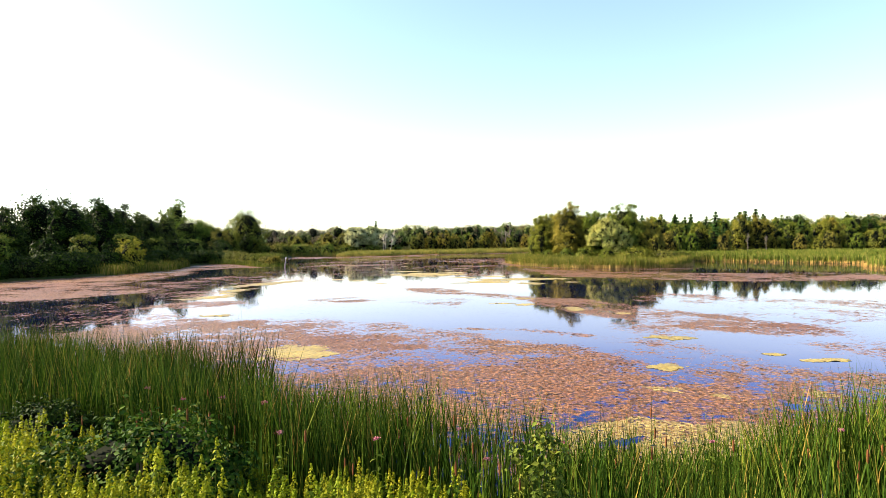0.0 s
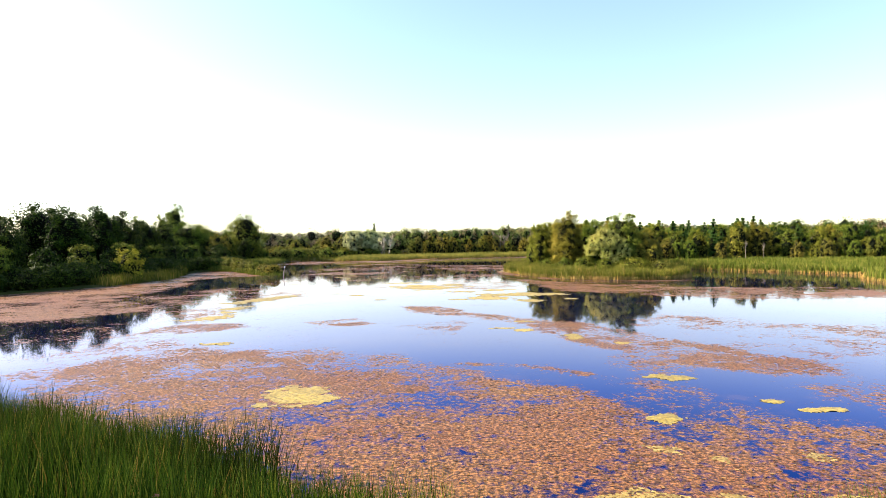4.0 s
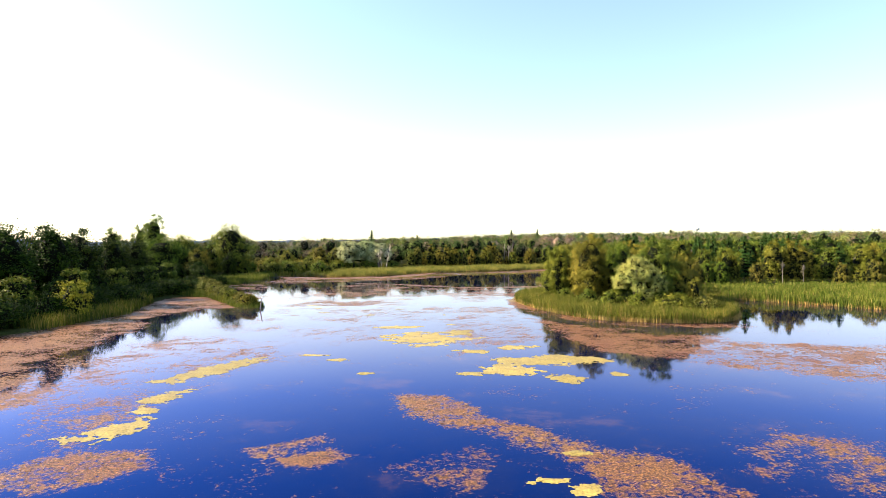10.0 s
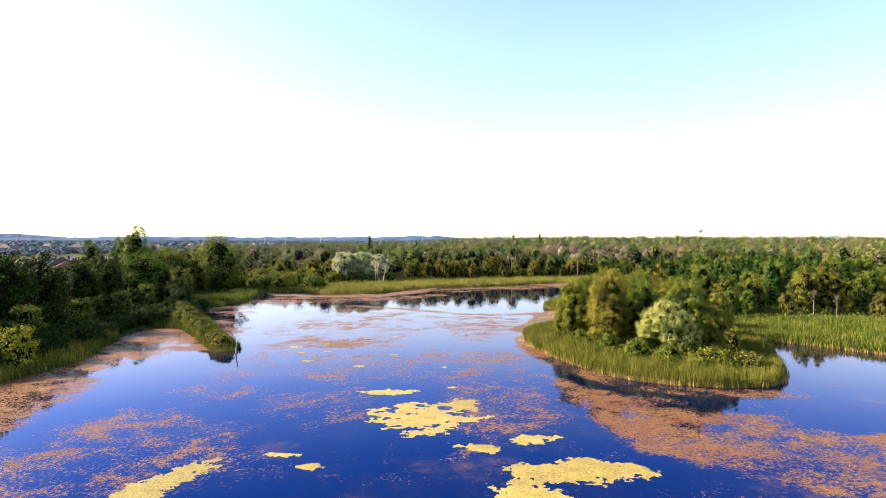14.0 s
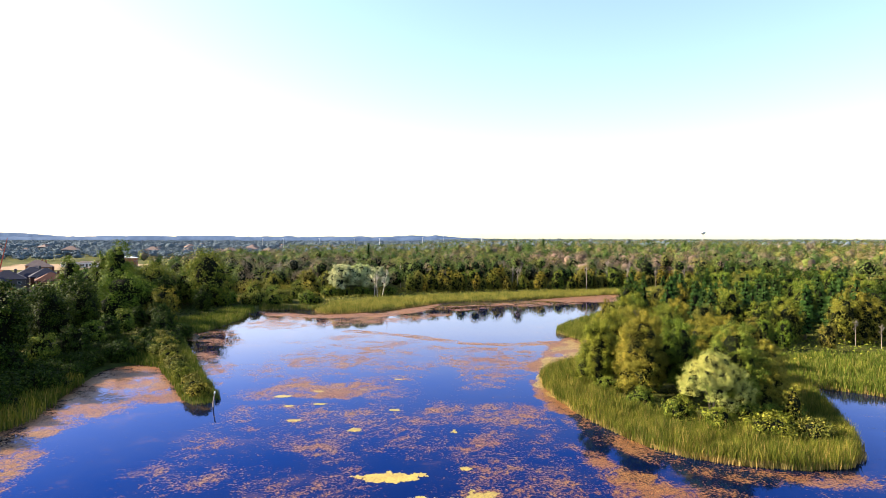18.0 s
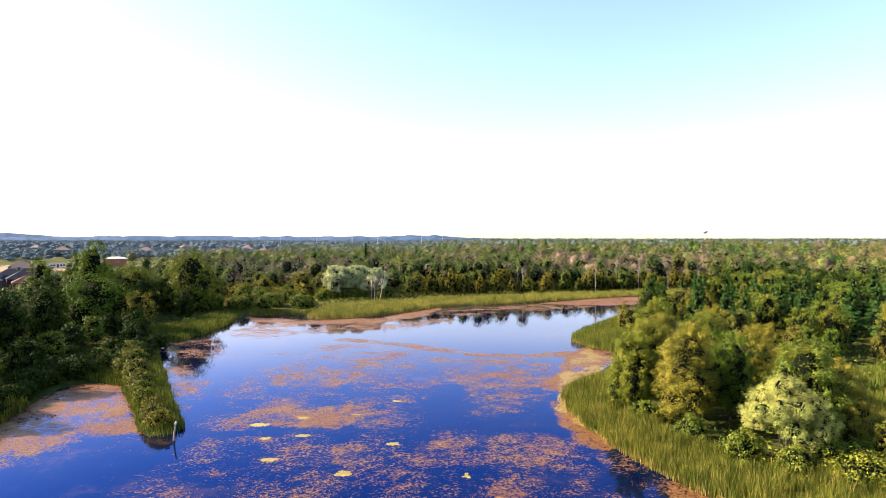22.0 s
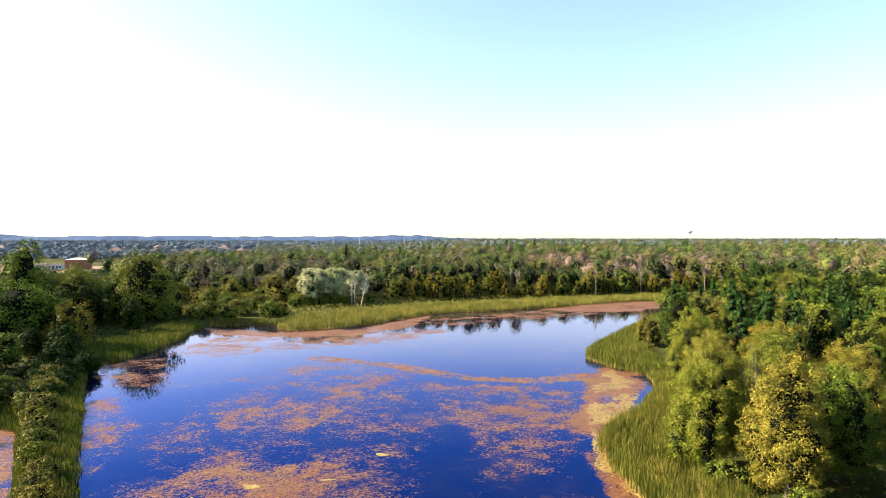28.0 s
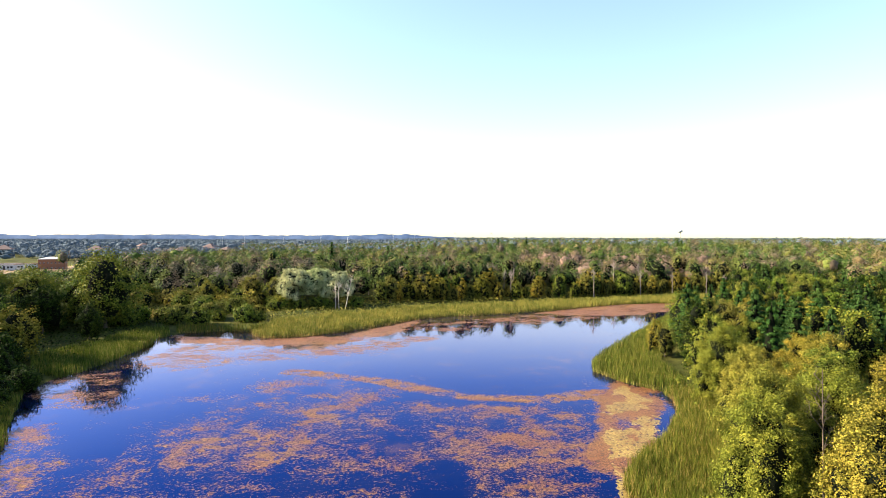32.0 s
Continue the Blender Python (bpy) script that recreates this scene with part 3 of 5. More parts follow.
def blades(x, y, z, height, width, rng, bend=0.25):
    """Upright strap leaves, each tapering to a bent tip."""
    n = len(x)
    a, lean = rng.uniform(0, 2 * math.pi, n), rng.uniform(0, 2 * math.pi, n)
    h, w = height * rng.uniform(0.7, 1.15, n), width * rng.uniform(0.7, 1.3, n)
    side = np.stack([np.cos(a), np.sin(a), 0 * a], 1) * w[:, None] * 0.5
    off = np.stack([np.cos(lean), np.sin(lean), 0 * a], 1) * (h * bend * rng.uniform(0.2, 1.2, n))[:, None]
    p = np.stack([x, y, z], 1)
    up = np.stack([0 * h, 0 * h, h], 1)
    m = p + up * 0.6 + off * 0.3
    v = np.stack([p - side, p + side, m + side * 0.85, m - side * 0.85, p + up * 0.98 + off], 1).reshape(-1, 3)
    i = np.arange(n)[:, None] * 5
    return v, np.concatenate([i + (0, 1, 2), i + (0, 2, 3), i + (3, 2, 4)], 1).reshape(-1, 3)


def scatter(poly, spacing, rng, keep=None):
    """Jittered points inside an outline."""
    p = np.asarray(poly, float)
    xs, ys = np.arange(p[:, 0].min(), p[:, 0].max(), spacing), np.arange(p[:, 1].min(), p[:, 1].max(), spacing)
    X, Y = np.meshgrid(xs, ys)
    X = X.ravel() + rng.uniform(-0.5, 0.5, X.size) * spacing
    Y = Y.ravel() + rng.uniform(-0.5, 0.5, Y.size) * spacing
    ok = inside(poly, X, Y)
    X, Y = X[ok], Y[ok]
    if keep is not None:
        k = keep(X, Y)
        X, Y = X[k], Y[k]
    return X, Y


def reed_bed(name, poly, spacing, height, width, label, mat, seed, shore=True, drop=0.0, rim=None, bend=0.36, dip=None):
    """One bed of strap leaves on the land inside an outline, thinning in patches and ragged at the rim."""
    rng = np.random.default_rng(seed)
    x, y = scatter(poly, spacing, rng)
    d = signed(POND, x, y) if shore else np.full(len(x), 5.0)
    k = (d > -0.5 + 0.9 * (fbm(x, y, 2.2, seed, 2) - 0.5)) & (rng.random(len(x)) > drop * smooth01(0.45, 0.65, fbm(x, y, 5, seed + 3, 2)))
    if rim is not None:
        k &= d < rim
    x, y = x[k], y[k]
    h = height * (0.45 + 0.62 * fbm(x, y, 4.5, seed + 9, 2) + 0.55 * fbm(x, y, 0.8, seed + 19, 2))
    if dip:
        h = h * (1 - dip[3] * np.exp(-((x - dip[0]) / dip[2]) ** 2 - ((y - dip[1]) / (1.8 * dip[2])) ** 2))
    v, f = blades(x, y, np.maximum(ground_z(x, y), -0.3) - 0.05, h, width, rng, bend)
    return tagged(new(name, mesh_np(name, v, f, mat)), label, "cattails", kind="stuff")


class Stand:
    """Kinds of plants that are built once and set out many times."""

    def __init__(self):
        self.used = set()

    def put(self, ob, x, y, scale=1.0, turn=0.0, z=None, stretch=1.0):
        at = pose(x, y, gz(x, y) - 0.05 if z is None else z, 0, 0, turn) @ Matrix.Diagonal((scale, scale, scale * stretch, 1))
        if ob.name in self.used:
            return copy_thing(ob, at @ Matrix.Diagonal([1 / k for k in ob.scale] + [1]))
        self.used.add(ob.name)
        ob.matrix_world = at
        return ob


STAND = Stand()

# ---- ground and water ----
ground = new("ground", grid_mesh("ground", graded(-130, 130, 2.0, -4600, 4600, 26), graded(-10, 330, 2.0, -1500, 4800, 26), ground_z, M_GROUND))
tagged(ground, "low marshy ground with rough green and straw-coloured grass", "ground", kind="structure")


# ---- floating plants ----
def mound_field(x, y):
    """How densely floating weed covers the water."""
    wob = 3.0 * (fbm(x, y, 6, 41, 3) - 0.5)
    cover = np.full(x.shape, 0.07)

    def patch(poly, dense, soft=2.0):
        s = signed(poly, x, y) + wob * max(soft, 1.7) / 2
        np.maximum(cover, dense * smooth01(soft, -soft, s), out=cover)

    def streak(line, width, dense):
        s = edge_distance(line, x, y, False) + wob * 0.6
        np.maximum(cover, dense * smooth01(width, width * 0.35, s), out=cover)

    # the broad mat along the near shore and its ragged eastern fringe
    patch([(-60, 26), (-26, 29), (-21, 35), (-17, 24), (-19, 10), (-60, 14)], 0.47, 1.5)
    patch([(-19, 20), (-22, 31), (-21, 36), (-17, 39.4), (-7, 37.4), (-3, 36.3), (0.3, 32.2), (3.1, 28.8), (6, 26.8), (7.3, 23.8), (11, 21.8), (13.5, 19), (16, 15), (40, 5), (-16, 5)], 0.65, 1.1)
    patch([(7.4, 29.5), (10.2, 28.8), (12.6, 27), (13, 22), (20, 17), (60, 22), (40, 8), (10, 8), (8, 23)], 0.52, 1.2)
    patch([(15, 27.5), (20, 27), (40, 34), (80, 50), (95, 25), (20, 14)], 0.42, 2.5)
    patch([(9.4, 34.4), (12.7, 34.6), (13.6, 27), (10.3, 28.6), (8.4, 30.7)], 0.50, 1.0)
    streak([(1, 32.4), (4.3, 31.7), (7.4, 29.4)], 1.1, 0.60)
    # the long diagonal drift and the scraps beside it
    patch([(-4.4, 64), (0, 63.5), (3.4, 58), (7, 53.8), (11, 50), (14, 45), (17, 39.5), (19, 35), (22, 30.5), (21, 27), (16, 28.6), (12.6, 31.4), (11, 35), (8.6, 40), (6.6, 44), (5.5, 48.5), (2.6, 52.6), (-2.7, 57.8)], 0.63, 1.3)
    patch([(-4, 48.6), (-1, 50.8), (2.8, 52.2), (3, 48.8), (1.8, 44.8), (-0.4, 45), (-3.2, 47)], 0.60, 0.9)
    patch([(-12.7, 51.6), (-8, 54), (-6.6, 52.6), (-10.9, 49.6)], 0.66, 0.8)
    patch([(-9.2, 49.8), (-7, 51.8), (-4.6, 50), (-7.3, 48.7)], 0.66, 0.8)
    patch([(17, 50.8), (21, 53), (25, 50), (24, 46.6), (20, 46.4), (16.5, 44.2), (15, 47)], 0.50, 1.6)
    patch([(19, 53), (34, 45.5), (60, 40), (40, 34), (22, 31.5), (18, 40)], 0.40, 2.5)
    patch([(-23.4, 51.6), (-17.6, 51), (-17, 49), (-19, 45.6), (-25, 45), (-26, 49)], 0.55, 1.2)
    # thin film and weed off the west bank
    patch([(-60, 64), (-42, 61), (-33, 58.5), (-23, 48.5), (-16, 39.4), (-21.6, 35.8), (-30, 30), (-60, 36)], 0.33, 2.5)
    patch([(-41, 79), (-35, 96), (-19, 92.5), (-16, 81), (-19.5, 72), (-20.6, 64), (-20.4, 57.6), (-21.6, 52.5), (-30, 53), (-37, 66)], 0.43, 2.5)
    patch([(-66, 88), (-64, 112), (-62.5, 147), (-59.5, 160), (-46, 151.5), (-36, 131), (-43, 128), (-47, 114), (-42, 104), (-42, 78), (-34, 71), (-30, 62), (-37, 54), (-70, 52)], 0.66, 2.2)
    # round the point
    patch([(29, 92), (36, 91.5), (40, 85), (60, 82), (70, 72), (50, 64), (34, 67), (27, 73), (21.6, 76.6), (17.4, 82.4), (16, 93), (14, 112), (15.5, 112), (22, 101), (31, 96.5), (27, 95)], 0.58, 1.8)
    patch([(46, 71), (54, 77), (60, 77), (56, 69), (49, 66.5)], 0.85, 1.2)
    streak([(16.4, 142), (16.2, 132), (17.6, 124)], 2.4, 0.74)
    streak([(17.6, 121), (19.5, 114), (24.5, 105.5), (33, 100.5), (44, 100)], 3.6, 0.45)
    patch([(2, 78), (15, 90), (15, 128), (4, 131), (0, 108)], 0.42, 3)
    # the middle of the pond
    patch([(-29, 137.5), (-21, 144.5), (-10, 141), (-8.5, 138), (-14, 131.4), (-29.5, 132.7)], 0.60, 1.4)
    patch([(-29, 128), (-13, 130), (5, 131.6), (5, 107), (-18, 107), (-30, 90), (-34, 110)], 0.38, 3)
    patch([(-24, 107), (-8, 108), (-6, 88), (-20, 92)], 0.34, 4)
    patch([(-31, 160), (-25, 164.5), (-21, 175), (-9.4, 178), (-4, 167.4), (-10, 162), (-16.4, 150.6), (-23.4, 140.8), (-26, 142)], 0.49, 2)
    patch([(-5, 177), (6.6, 176.4), (21.7, 172), (33, 175), (29, 160), (17, 146), (12, 136), (4, 137), (2.4, 149), (-0.2, 162)], 0.48, 2)
    patch([(15, 149), (20, 147), (27, 157), (36, 174), (33, 186), (26, 178), (22, 166)], 0.78, 1.6)
    streak([(-22, 197), (-6, 188.5), (7, 178.4), (17, 176), (27, 179), (35, 180)], 3.6, 0.60)
    patch([(-36, 150), (-32, 185), (-18, 196), (-4, 186), (2, 150), (-6, 132), (-30, 130)], 0.36, 5)
    # the north end
    patch([(-60, 184), (-60.5, 195), (-53, 201.5), (-43, 179.4), (-46, 174.6), (-53, 176)], 0.42, 1.2)
    patch([(-54, 166), (-47.7, 170.4), (-36, 152), (-35, 138), (-40, 140)], 0.46, 2)
    patch([(-56, 200), (-54, 227), (-35, 234), (-15, 225), (-4, 232), (7, 233), (13.7, 223), (-2, 208), (-21, 209.5), (-36.5, 199)], 0.52, 4)
    patch([(-4, 250), (20, 263), (48, 275), (78, 292), (62, 262), (32, 250), (8, 238)], 0.50, 3)
    patch([(-60, 240), (-35, 230), (-18.8, 236), (-4.6, 251), (4, 266), (-3, 236), (-17.6, 223), (-33, 221), (-53, 226)], 0.80, 2.5)
    patch([(39, 273), (90, 326), (109, 313), (92, 279), (62, 263)], 0.82, 3)
    hole = signed([(2, 224), (28, 250), (41, 239), (30, 197), (15, 183), (4, 188), (-11, 199)], x, y)
    return cover * smooth01(-2, 2.5, hole + wob)


def weed_margin(x, y):
    """Above zero where weed floats: its cover against an uneven field."""
    n = 0.50 * fbm(x, y * 1.15, 4.6, 11, 5, 0.66) + 0.38 * fbm(x, y * 1.1, 1.4, 21, 3, 0.75) + 0.12 * fbm(x, y * 2.0, 11, 31, 2)
    n = 0.5 + 0.54 * (smooth01(0.27, 0.73, n) - 0.5)
    return mound_field(x, y) - n


def water_sheet(step):
    xs, ys = np.arange(-90, 108, step), np.arange(4, 304, step)
    X, Y = np.meshgrid(xs, ys)
    x, y = X.ravel(), Y.ravel()
    w = len(xs)
    i = (np.arange(len(ys) - 1)[:, None] * w + np.arange(w - 1)[None]).ravel()
    near = (signed(POND, x, y) < step * 3)
    quads = np.stack([i, i + 1, i + w + 1, i + w], 1)
    quads = quads[near[quads].any(1)]
    used = np.unique(quads)
    remap = np.zeros(len(x), np.int64)
    remap[used] = np.arange(len(used))
    me = mesh_np("water", np.stack([x[used], y[used], 0 * used], 1), remap[quads], M_WATER, True)
    me.attributes.new("weed", "FLOAT", "POINT").data.foreach_set("value", weed_margin(x[used], y[used]).astype(np.float32))
    return me


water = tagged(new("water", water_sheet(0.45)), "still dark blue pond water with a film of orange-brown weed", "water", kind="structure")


def weed_mat(name, x0, x1, y0, y1, cell, seed, label):
    """Small ragged plants that stand a little out of the water where the weed is thick."""
    rng = np.random.default_rng(seed)
    X, Y = np.meshgrid(np.arange(x0, x1, cell), np.arange(y0, y1, cell))
    x = X.ravel() + rng.uniform(-0.5, 0.5, X.size) * cell
    y = Y.ravel() + rng.uniform(-0.5, 0.5, X.size) * cell
    k = (signed(POND, x, y) < -0.2) & (rng.random(len(x)) < 0.3)
    x, y = x[k], y[k]
    k = weed_margin(x, y) > 0.05 + 0.12 * rng.random(len(x))
    x, y = x[k], y[k]
    a = rng.uniform(0, 6.28, len(x))
    ring = []
    for s in range(5):
        r = cell * rng.uniform(0.08, 0.8, len(x))
        ring.append(np.stack([x + r * np.cos(a + s * 1.257), y + r * np.sin(a + s * 1.257), rng.uniform(0.004, 0.018, len(x))], 1))
    v = np.stack(ring, 1).reshape(-1, 3)
    return tagged(new(name, mesh_np(name, v, np.arange(len(v)).reshape(-1, 5), M_WEED)), label, "water plants", kind="stuff")


WEED_LABEL = "orange-brown floating water weed in ragged patches"
weed_mat("floating_weed", -46, 46, 6, 50, 0.125, 5, WEED_LABEL)
weed_mat("floating_weed", -46, 46, 50, 110, 0.28, 6, WEED_LABEL)
weed_mat("floating_weed", -46, 46, 110, 200, 0.36, 8, WEED_LABEL)

ALGAE = [(-7, 26, 1.7, 2.0, 0), (11.5, 28.1, 1.25, 0.65, -10), (8.3, 21.3, 0.7, 0.6, 0), (13.7, 23.5, 0.5, 0.35, 0), (15.2, 22.1, 0.8, 0.4, 0), (-15.8, 40.4, 1.4, 0.7, 0),
         (-21.8, 55.3, 1.8, 3.0, -35), (-22, 60, 1.0, 1.3, -30), (-22.2, 63.8, 1.3, 2.2, -20), (-22.3, 73.7, 1.7, 5.6, -28), (-14, 81, 1.7, 0.5, -8), (-10.3, 78.2, 1.2, 0.8, 0), (-7.2, 71.5, 0.9, 0.5, 0)]
ALGAE_MID = [(-5.9, 102, 3.4, 1.3, 0), (-1.6, 91, 5.8, 4.7, 0), (2.6, 96, 2.4, 2.4, 0), (3.6, 82.2, 2.3, 1.2, -10), (9, 84.6, 2.2, 1.6, 0), (10.4, 76.6, 6.2, 2.7, 0), (6.5, 72, 2.8, 2.0, 0), (11.1, 68.6, 1.5, 2.0, 20),
             (16.5, 70, 0.9, 1.1, 0), (2.7, 71, 1.2, 0.8, 0), (4.8, 46.2, 1.1, 0.6, 0), (6.4, 45, 0.9, 0.6, 0), (9.6, 41.2, 0.7, 1.4, 0), (7.4, 50, 0.8, 0.5, 0), (12.4, 38.4, 0.7, 0.5, 0)]
ALGAE_FAR = [(-11.3, 116.8, 0.9, 0.8, 0), (2, 104, 0.8, 0.5, 0), (-22.1, 127.8, 0.9, 0.5, 0), (-6.4, 125.4, 0.8, 0.6, 0), (-7, 143.6, 0.9, 0.5, 0), (-12, 137, 1.3, 0.4, 0), (-19, 136, 1.2, 0.5, 0), (-24, 133, 1.4, 0.6, 0),
             (-19.5, 121, 0.9, 0.6, 0), (-17.6, 128.6, 0.8, 0.5, 0), (1.4, 116, 0.8, 0.6, 0)]


def algae_mat(cx, cy, rx, ry, turn, seed):
    """A low, lumpy raft of filament algae with a frayed outline."""
    rng = np.random.default_rng(seed)
    cell = 0.09 + 0.0009 * cy
    X, Y = np.meshgrid(np.arange(-1.4 * rx, 1.4 * rx, cell), np.arange(-1.4 * ry, 1.4 * ry, cell))
    x = X.ravel() + rng.uniform(-0.5, 0.5, X.size) * cell
    y = Y.ravel() + rng.uniform(-0.5, 0.5, X.size) * cell
    u = np.hypot(x / rx, y / ry) + 1.9 * (fbm(x + cx, y * 1.4 + cy, 1.0 + 0.22 * rx, seed, 5, 0.65) - 0.5) + 1.15 * (fbm(x, y, 0.42, seed + 5, 3, 0.7) - 0.5)
    keep = u < 0.98
    w = X.shape[1]
    i = (np.arange(X.shape[0] - 1)[:, None] * w + np.arange(w - 1)[None]).ravel()
    q = np.stack([i, i + 1, i + w + 1, i + w], 1)
    q = q[keep[q].sum(1) >= 3]
    label = np.arange(len(x))
    for _ in range(400):
        low = label[q].min(1)
        fresh = label.copy()
        np.minimum.at(fresh, q.ravel(), np.repeat(low, 4))
        if (fresh == label).all():
            break
        label = fresh
    names, sizes = np.unique(label[q[:, 0]], return_counts=True)
    q = q[label[q[:, 0]] == names[sizes.argmax()]]
    z = 0.035 * np.clip(0.98 - u, 0, 1) * (0.35 + rng.random(len(u)))
    used, q = np.unique(q, return_inverse=True)
    ob = new("algae_mat", mesh_np("algae_mat", np.stack([x, y, z], 1)[used], q.reshape(-1, 4), M_ALGAE))
    ob.matrix_world = pose(cx, cy, 0.005, 0, 0, turn)
    return tagged(ob, "bright yellow raft of algae floating on the pond", "algae mat", "yellow algae rafts")


for n, row in enumerate(ALGAE + ALGAE_MID + ALGAE_FAR):
    algae_mat(*row, 100 + n)

# pale film of duckweed along the reeds by the point
DUCKWEED = [(17.5, 146), (15, 138), (17, 130), (18.6, 131), (18.4, 140), (20, 149), (27, 157), (34, 172), (33, 184), (28, 178), (22, 166)]


def film(name, poly, cell, seed, mat, label, dense):
    rng = np.random.default_rng(seed)
    x, y = scatter(poly, cell, rng, lambda x, y: (signed(POND, x, y) < 0.1) & (fbm(x, y, 4, seed, 4) < dense) & (signed(poly, x, y) < -2.0 * (fbm(x, y, 1.7, seed + 4, 4) - 0.3)))
    a = rng.uniform(0, 6.28, len(x))
    ring = [np.stack([x + cell * rng.uniform(0.5, 0.9, len(x)) * np.cos(a + s * 1.257), y + cell * rng.uniform(0.5, 0.9, len(x)) * np.sin(a + s * 1.257), 0.004 + rng.uniform(0, 0.003, len(x))], 1) for s in range(5)]
    v = np.stack(ring, 1).reshape(-1, 3)
    return tagged(new(name, mesh_np(name, v, np.arange(len(v)).reshape(-1, 5), mat)), label, "water plants", kind="stuff")


film("duckweed", DUCKWEED, 0.22, 61, M_DUCK, "yellowish film of duckweed beside the reeds", 0.52)

# ---- reed beds ----
BED_LABEL = "dense bed of green cattails with straw-coloured stems at the waterline"
BED_ISLAND = [(60, 140), (57, 127), (52, 117), (49, 110), (43, 102), (34, 102), (26, 106), (20, 116), (16.5, 131), (17, 146), (24, 154), (33, 166), (36, 178), (42, 178), (42, 160), (34, 146), (27, 140), (26, 128), (30, 116), (40, 113), (47, 120), (52, 134)]
BED_EAST = [(60, 139), (62, 135), (68, 130), (73, 124), (78, 116), (86, 106), (74, 98), (70, 86), (80, 70), (130, 60), (130, 150), (100, 158), (70, 158), (56, 156), (52, 148)]
BED_NE = [(35, 178), (31, 186), (30, 194), (33, 202), (52, 228), (66, 248), (82, 268), (106, 298), (116, 300), (98, 274), (78, 246), (61, 224), (50, 208), (44, 194), (43, 182)]
BED_NORTH = [(106, 296), (78, 296), (48, 280), (20, 268.5), (8, 266), (0, 260), (-17, 240), (-27, 233.5), (-38, 232), (-42, 243), (-36, 258), (-20, 272), (0, 284), (40, 296), (76, 308), (110, 318), (130, 316)]
BED_NW = [(-60, 246), (-38, 246), (-39, 241), (-58, 240)]
BED_WEST = [(-62, 246), (-57, 234), (-55, 210), (-58, 194), (-66, 196), (-73, 208), (-70, 225), (-66, 244)]
BED_SPIT = [(-60, 184), (-52, 172), (-42, 150), (-32.5, 131), (-35, 127.5), (-39, 131), (-52, 153), (-60, 157), (-66, 170)]
BED_SHORE = [(-59, 142), (-57, 132), (-53, 122), (-55, 110), (-57, 102), (-63, 104), (-61, 112), (-60, 124), (-63, 140)]
for poly, step, tall, seed, rim in ((BED_ISLAND, 0.10, 1.75, 31, 13), (BED_EAST, 0.2, 1.55, 32, 60), (BED_NE, 0.15, 1.7, 33, 60), (BED_NORTH, 0.25, 1.6, 34, 60),
                                    (BED_NW, 0.30, 1.95, 35, 6), (BED_WEST, 0.22, 1.5, 36, 16), (BED_SPIT, 0.20, 1.15, 37, 9), (BED_SHORE, 0.24, 1.7, 38, 9)):
    reed_bed("cattail_bed", poly, step, tall, 0.04 if step < 0.17 else 0.08, BED_LABEL, M_TAN_REED if seed == 34 else M_REED, seed, drop=0.5, rim=rim, bend=0.28)
NEAR = [(-46, 27), (-24, 21.5), (-14, 18.4), (-8, 15.4), (-3, 12.8), (1, 10.4), (6, 9.7), (14, 10.2), (30, 14), (32, 4), (14, 2.2), (4, 3.4), (0.2, 4.6), (-0.8, 7.2), (-3, 7.6), (-4, 8.6), (-8, 10), (-12, 9.4), (-22, 10), (-46, 14)]
reed_bed("cattail_bed", NEAR, 0.07, 2.05, 0.02, "tall green cattails crowding the near bank", M_REED_NEAR, 39, drop=0.75, bend=0.2, dip=(2.9, 10.5, 1.2, 0.6))

# straw stems showing under the rim of the reeds
STRAW_RIM = BED_ISLAND[1:11]


def straw_rim(line, seed, count):
    rng = np.random.default_rng(seed)
    line = np.asarray(line, float)
    k = rng.integers(0, len(line) - 1, count)
    u = rng.random(count)[:, None]
    p = line[k] * (1 - u) + line[k + 1] * u + rng.normal(0, 0.35, (count, 2))
    ok = np.abs(signed(POND, p[:, 0], p[:, 1])) < 0.8
    p = p[ok]
    v, f = blades(p[:, 0], p[:, 1], np.full(len(p), -0.05), 0.75, 0.05, rng)
    return tagged(new("straw_stems", mesh_np("straw_stems", v, f, M_STRAW)), "dry straw-coloured cattail stems along the waterline", "cattails", kind="stuff")


straw_rim(ISLAND, 71, 8200)
straw_rim(EAST[2:], 72, 1100)
straw_rim(NORTH, 73, 2600)
straw_rim(NORTHEAST, 74, 2600)

film("duckweed", [(1.5, 10.5), (2.2, 14), (5, 15.5), (6.4, 14.6), (9, 14.6), (14, 15), (20, 16), (20, 12), (9, 10.5)], 0.10, 62, M_DUCK, "pale yellowish film of duckweed beside the cattails", 0.72)
film("duckweed", [(5.6, 17.5), (6.6, 21.6), (9.2, 22.4), (12, 20.5), (14, 17), (9, 15.6)], 0.12, 63, M_DUCK, "thin yellowish scum of duckweed on the weed mat", 0.40)
MEADOW = [(-96, 296), (-92, 268), (-72, 262), (-64, 268), (-70, 290), (-84, 308), (-96, 308)]
reed_bed("meadow_grass", MEADOW, 0.36, 0.9, 0.12, "tan marsh grass in a small meadow", M_TAN_REED, 40, shore=False)
# left clump uses the shaded copy of the cattail colour
reed_bed("cattail_bed", [(-40, 25.5), (-24, 21.5), (-14, 18), (-8, 15), (-4.2, 12.8), (-5.5, 11.3), (-11, 12.5), (-24, 15), (-40, 19)], 0.08, 2.6, 0.026, "taller clump of cattails on the near bank, darkened for shade", M_REED_SHADE, 44, bend=0.2)
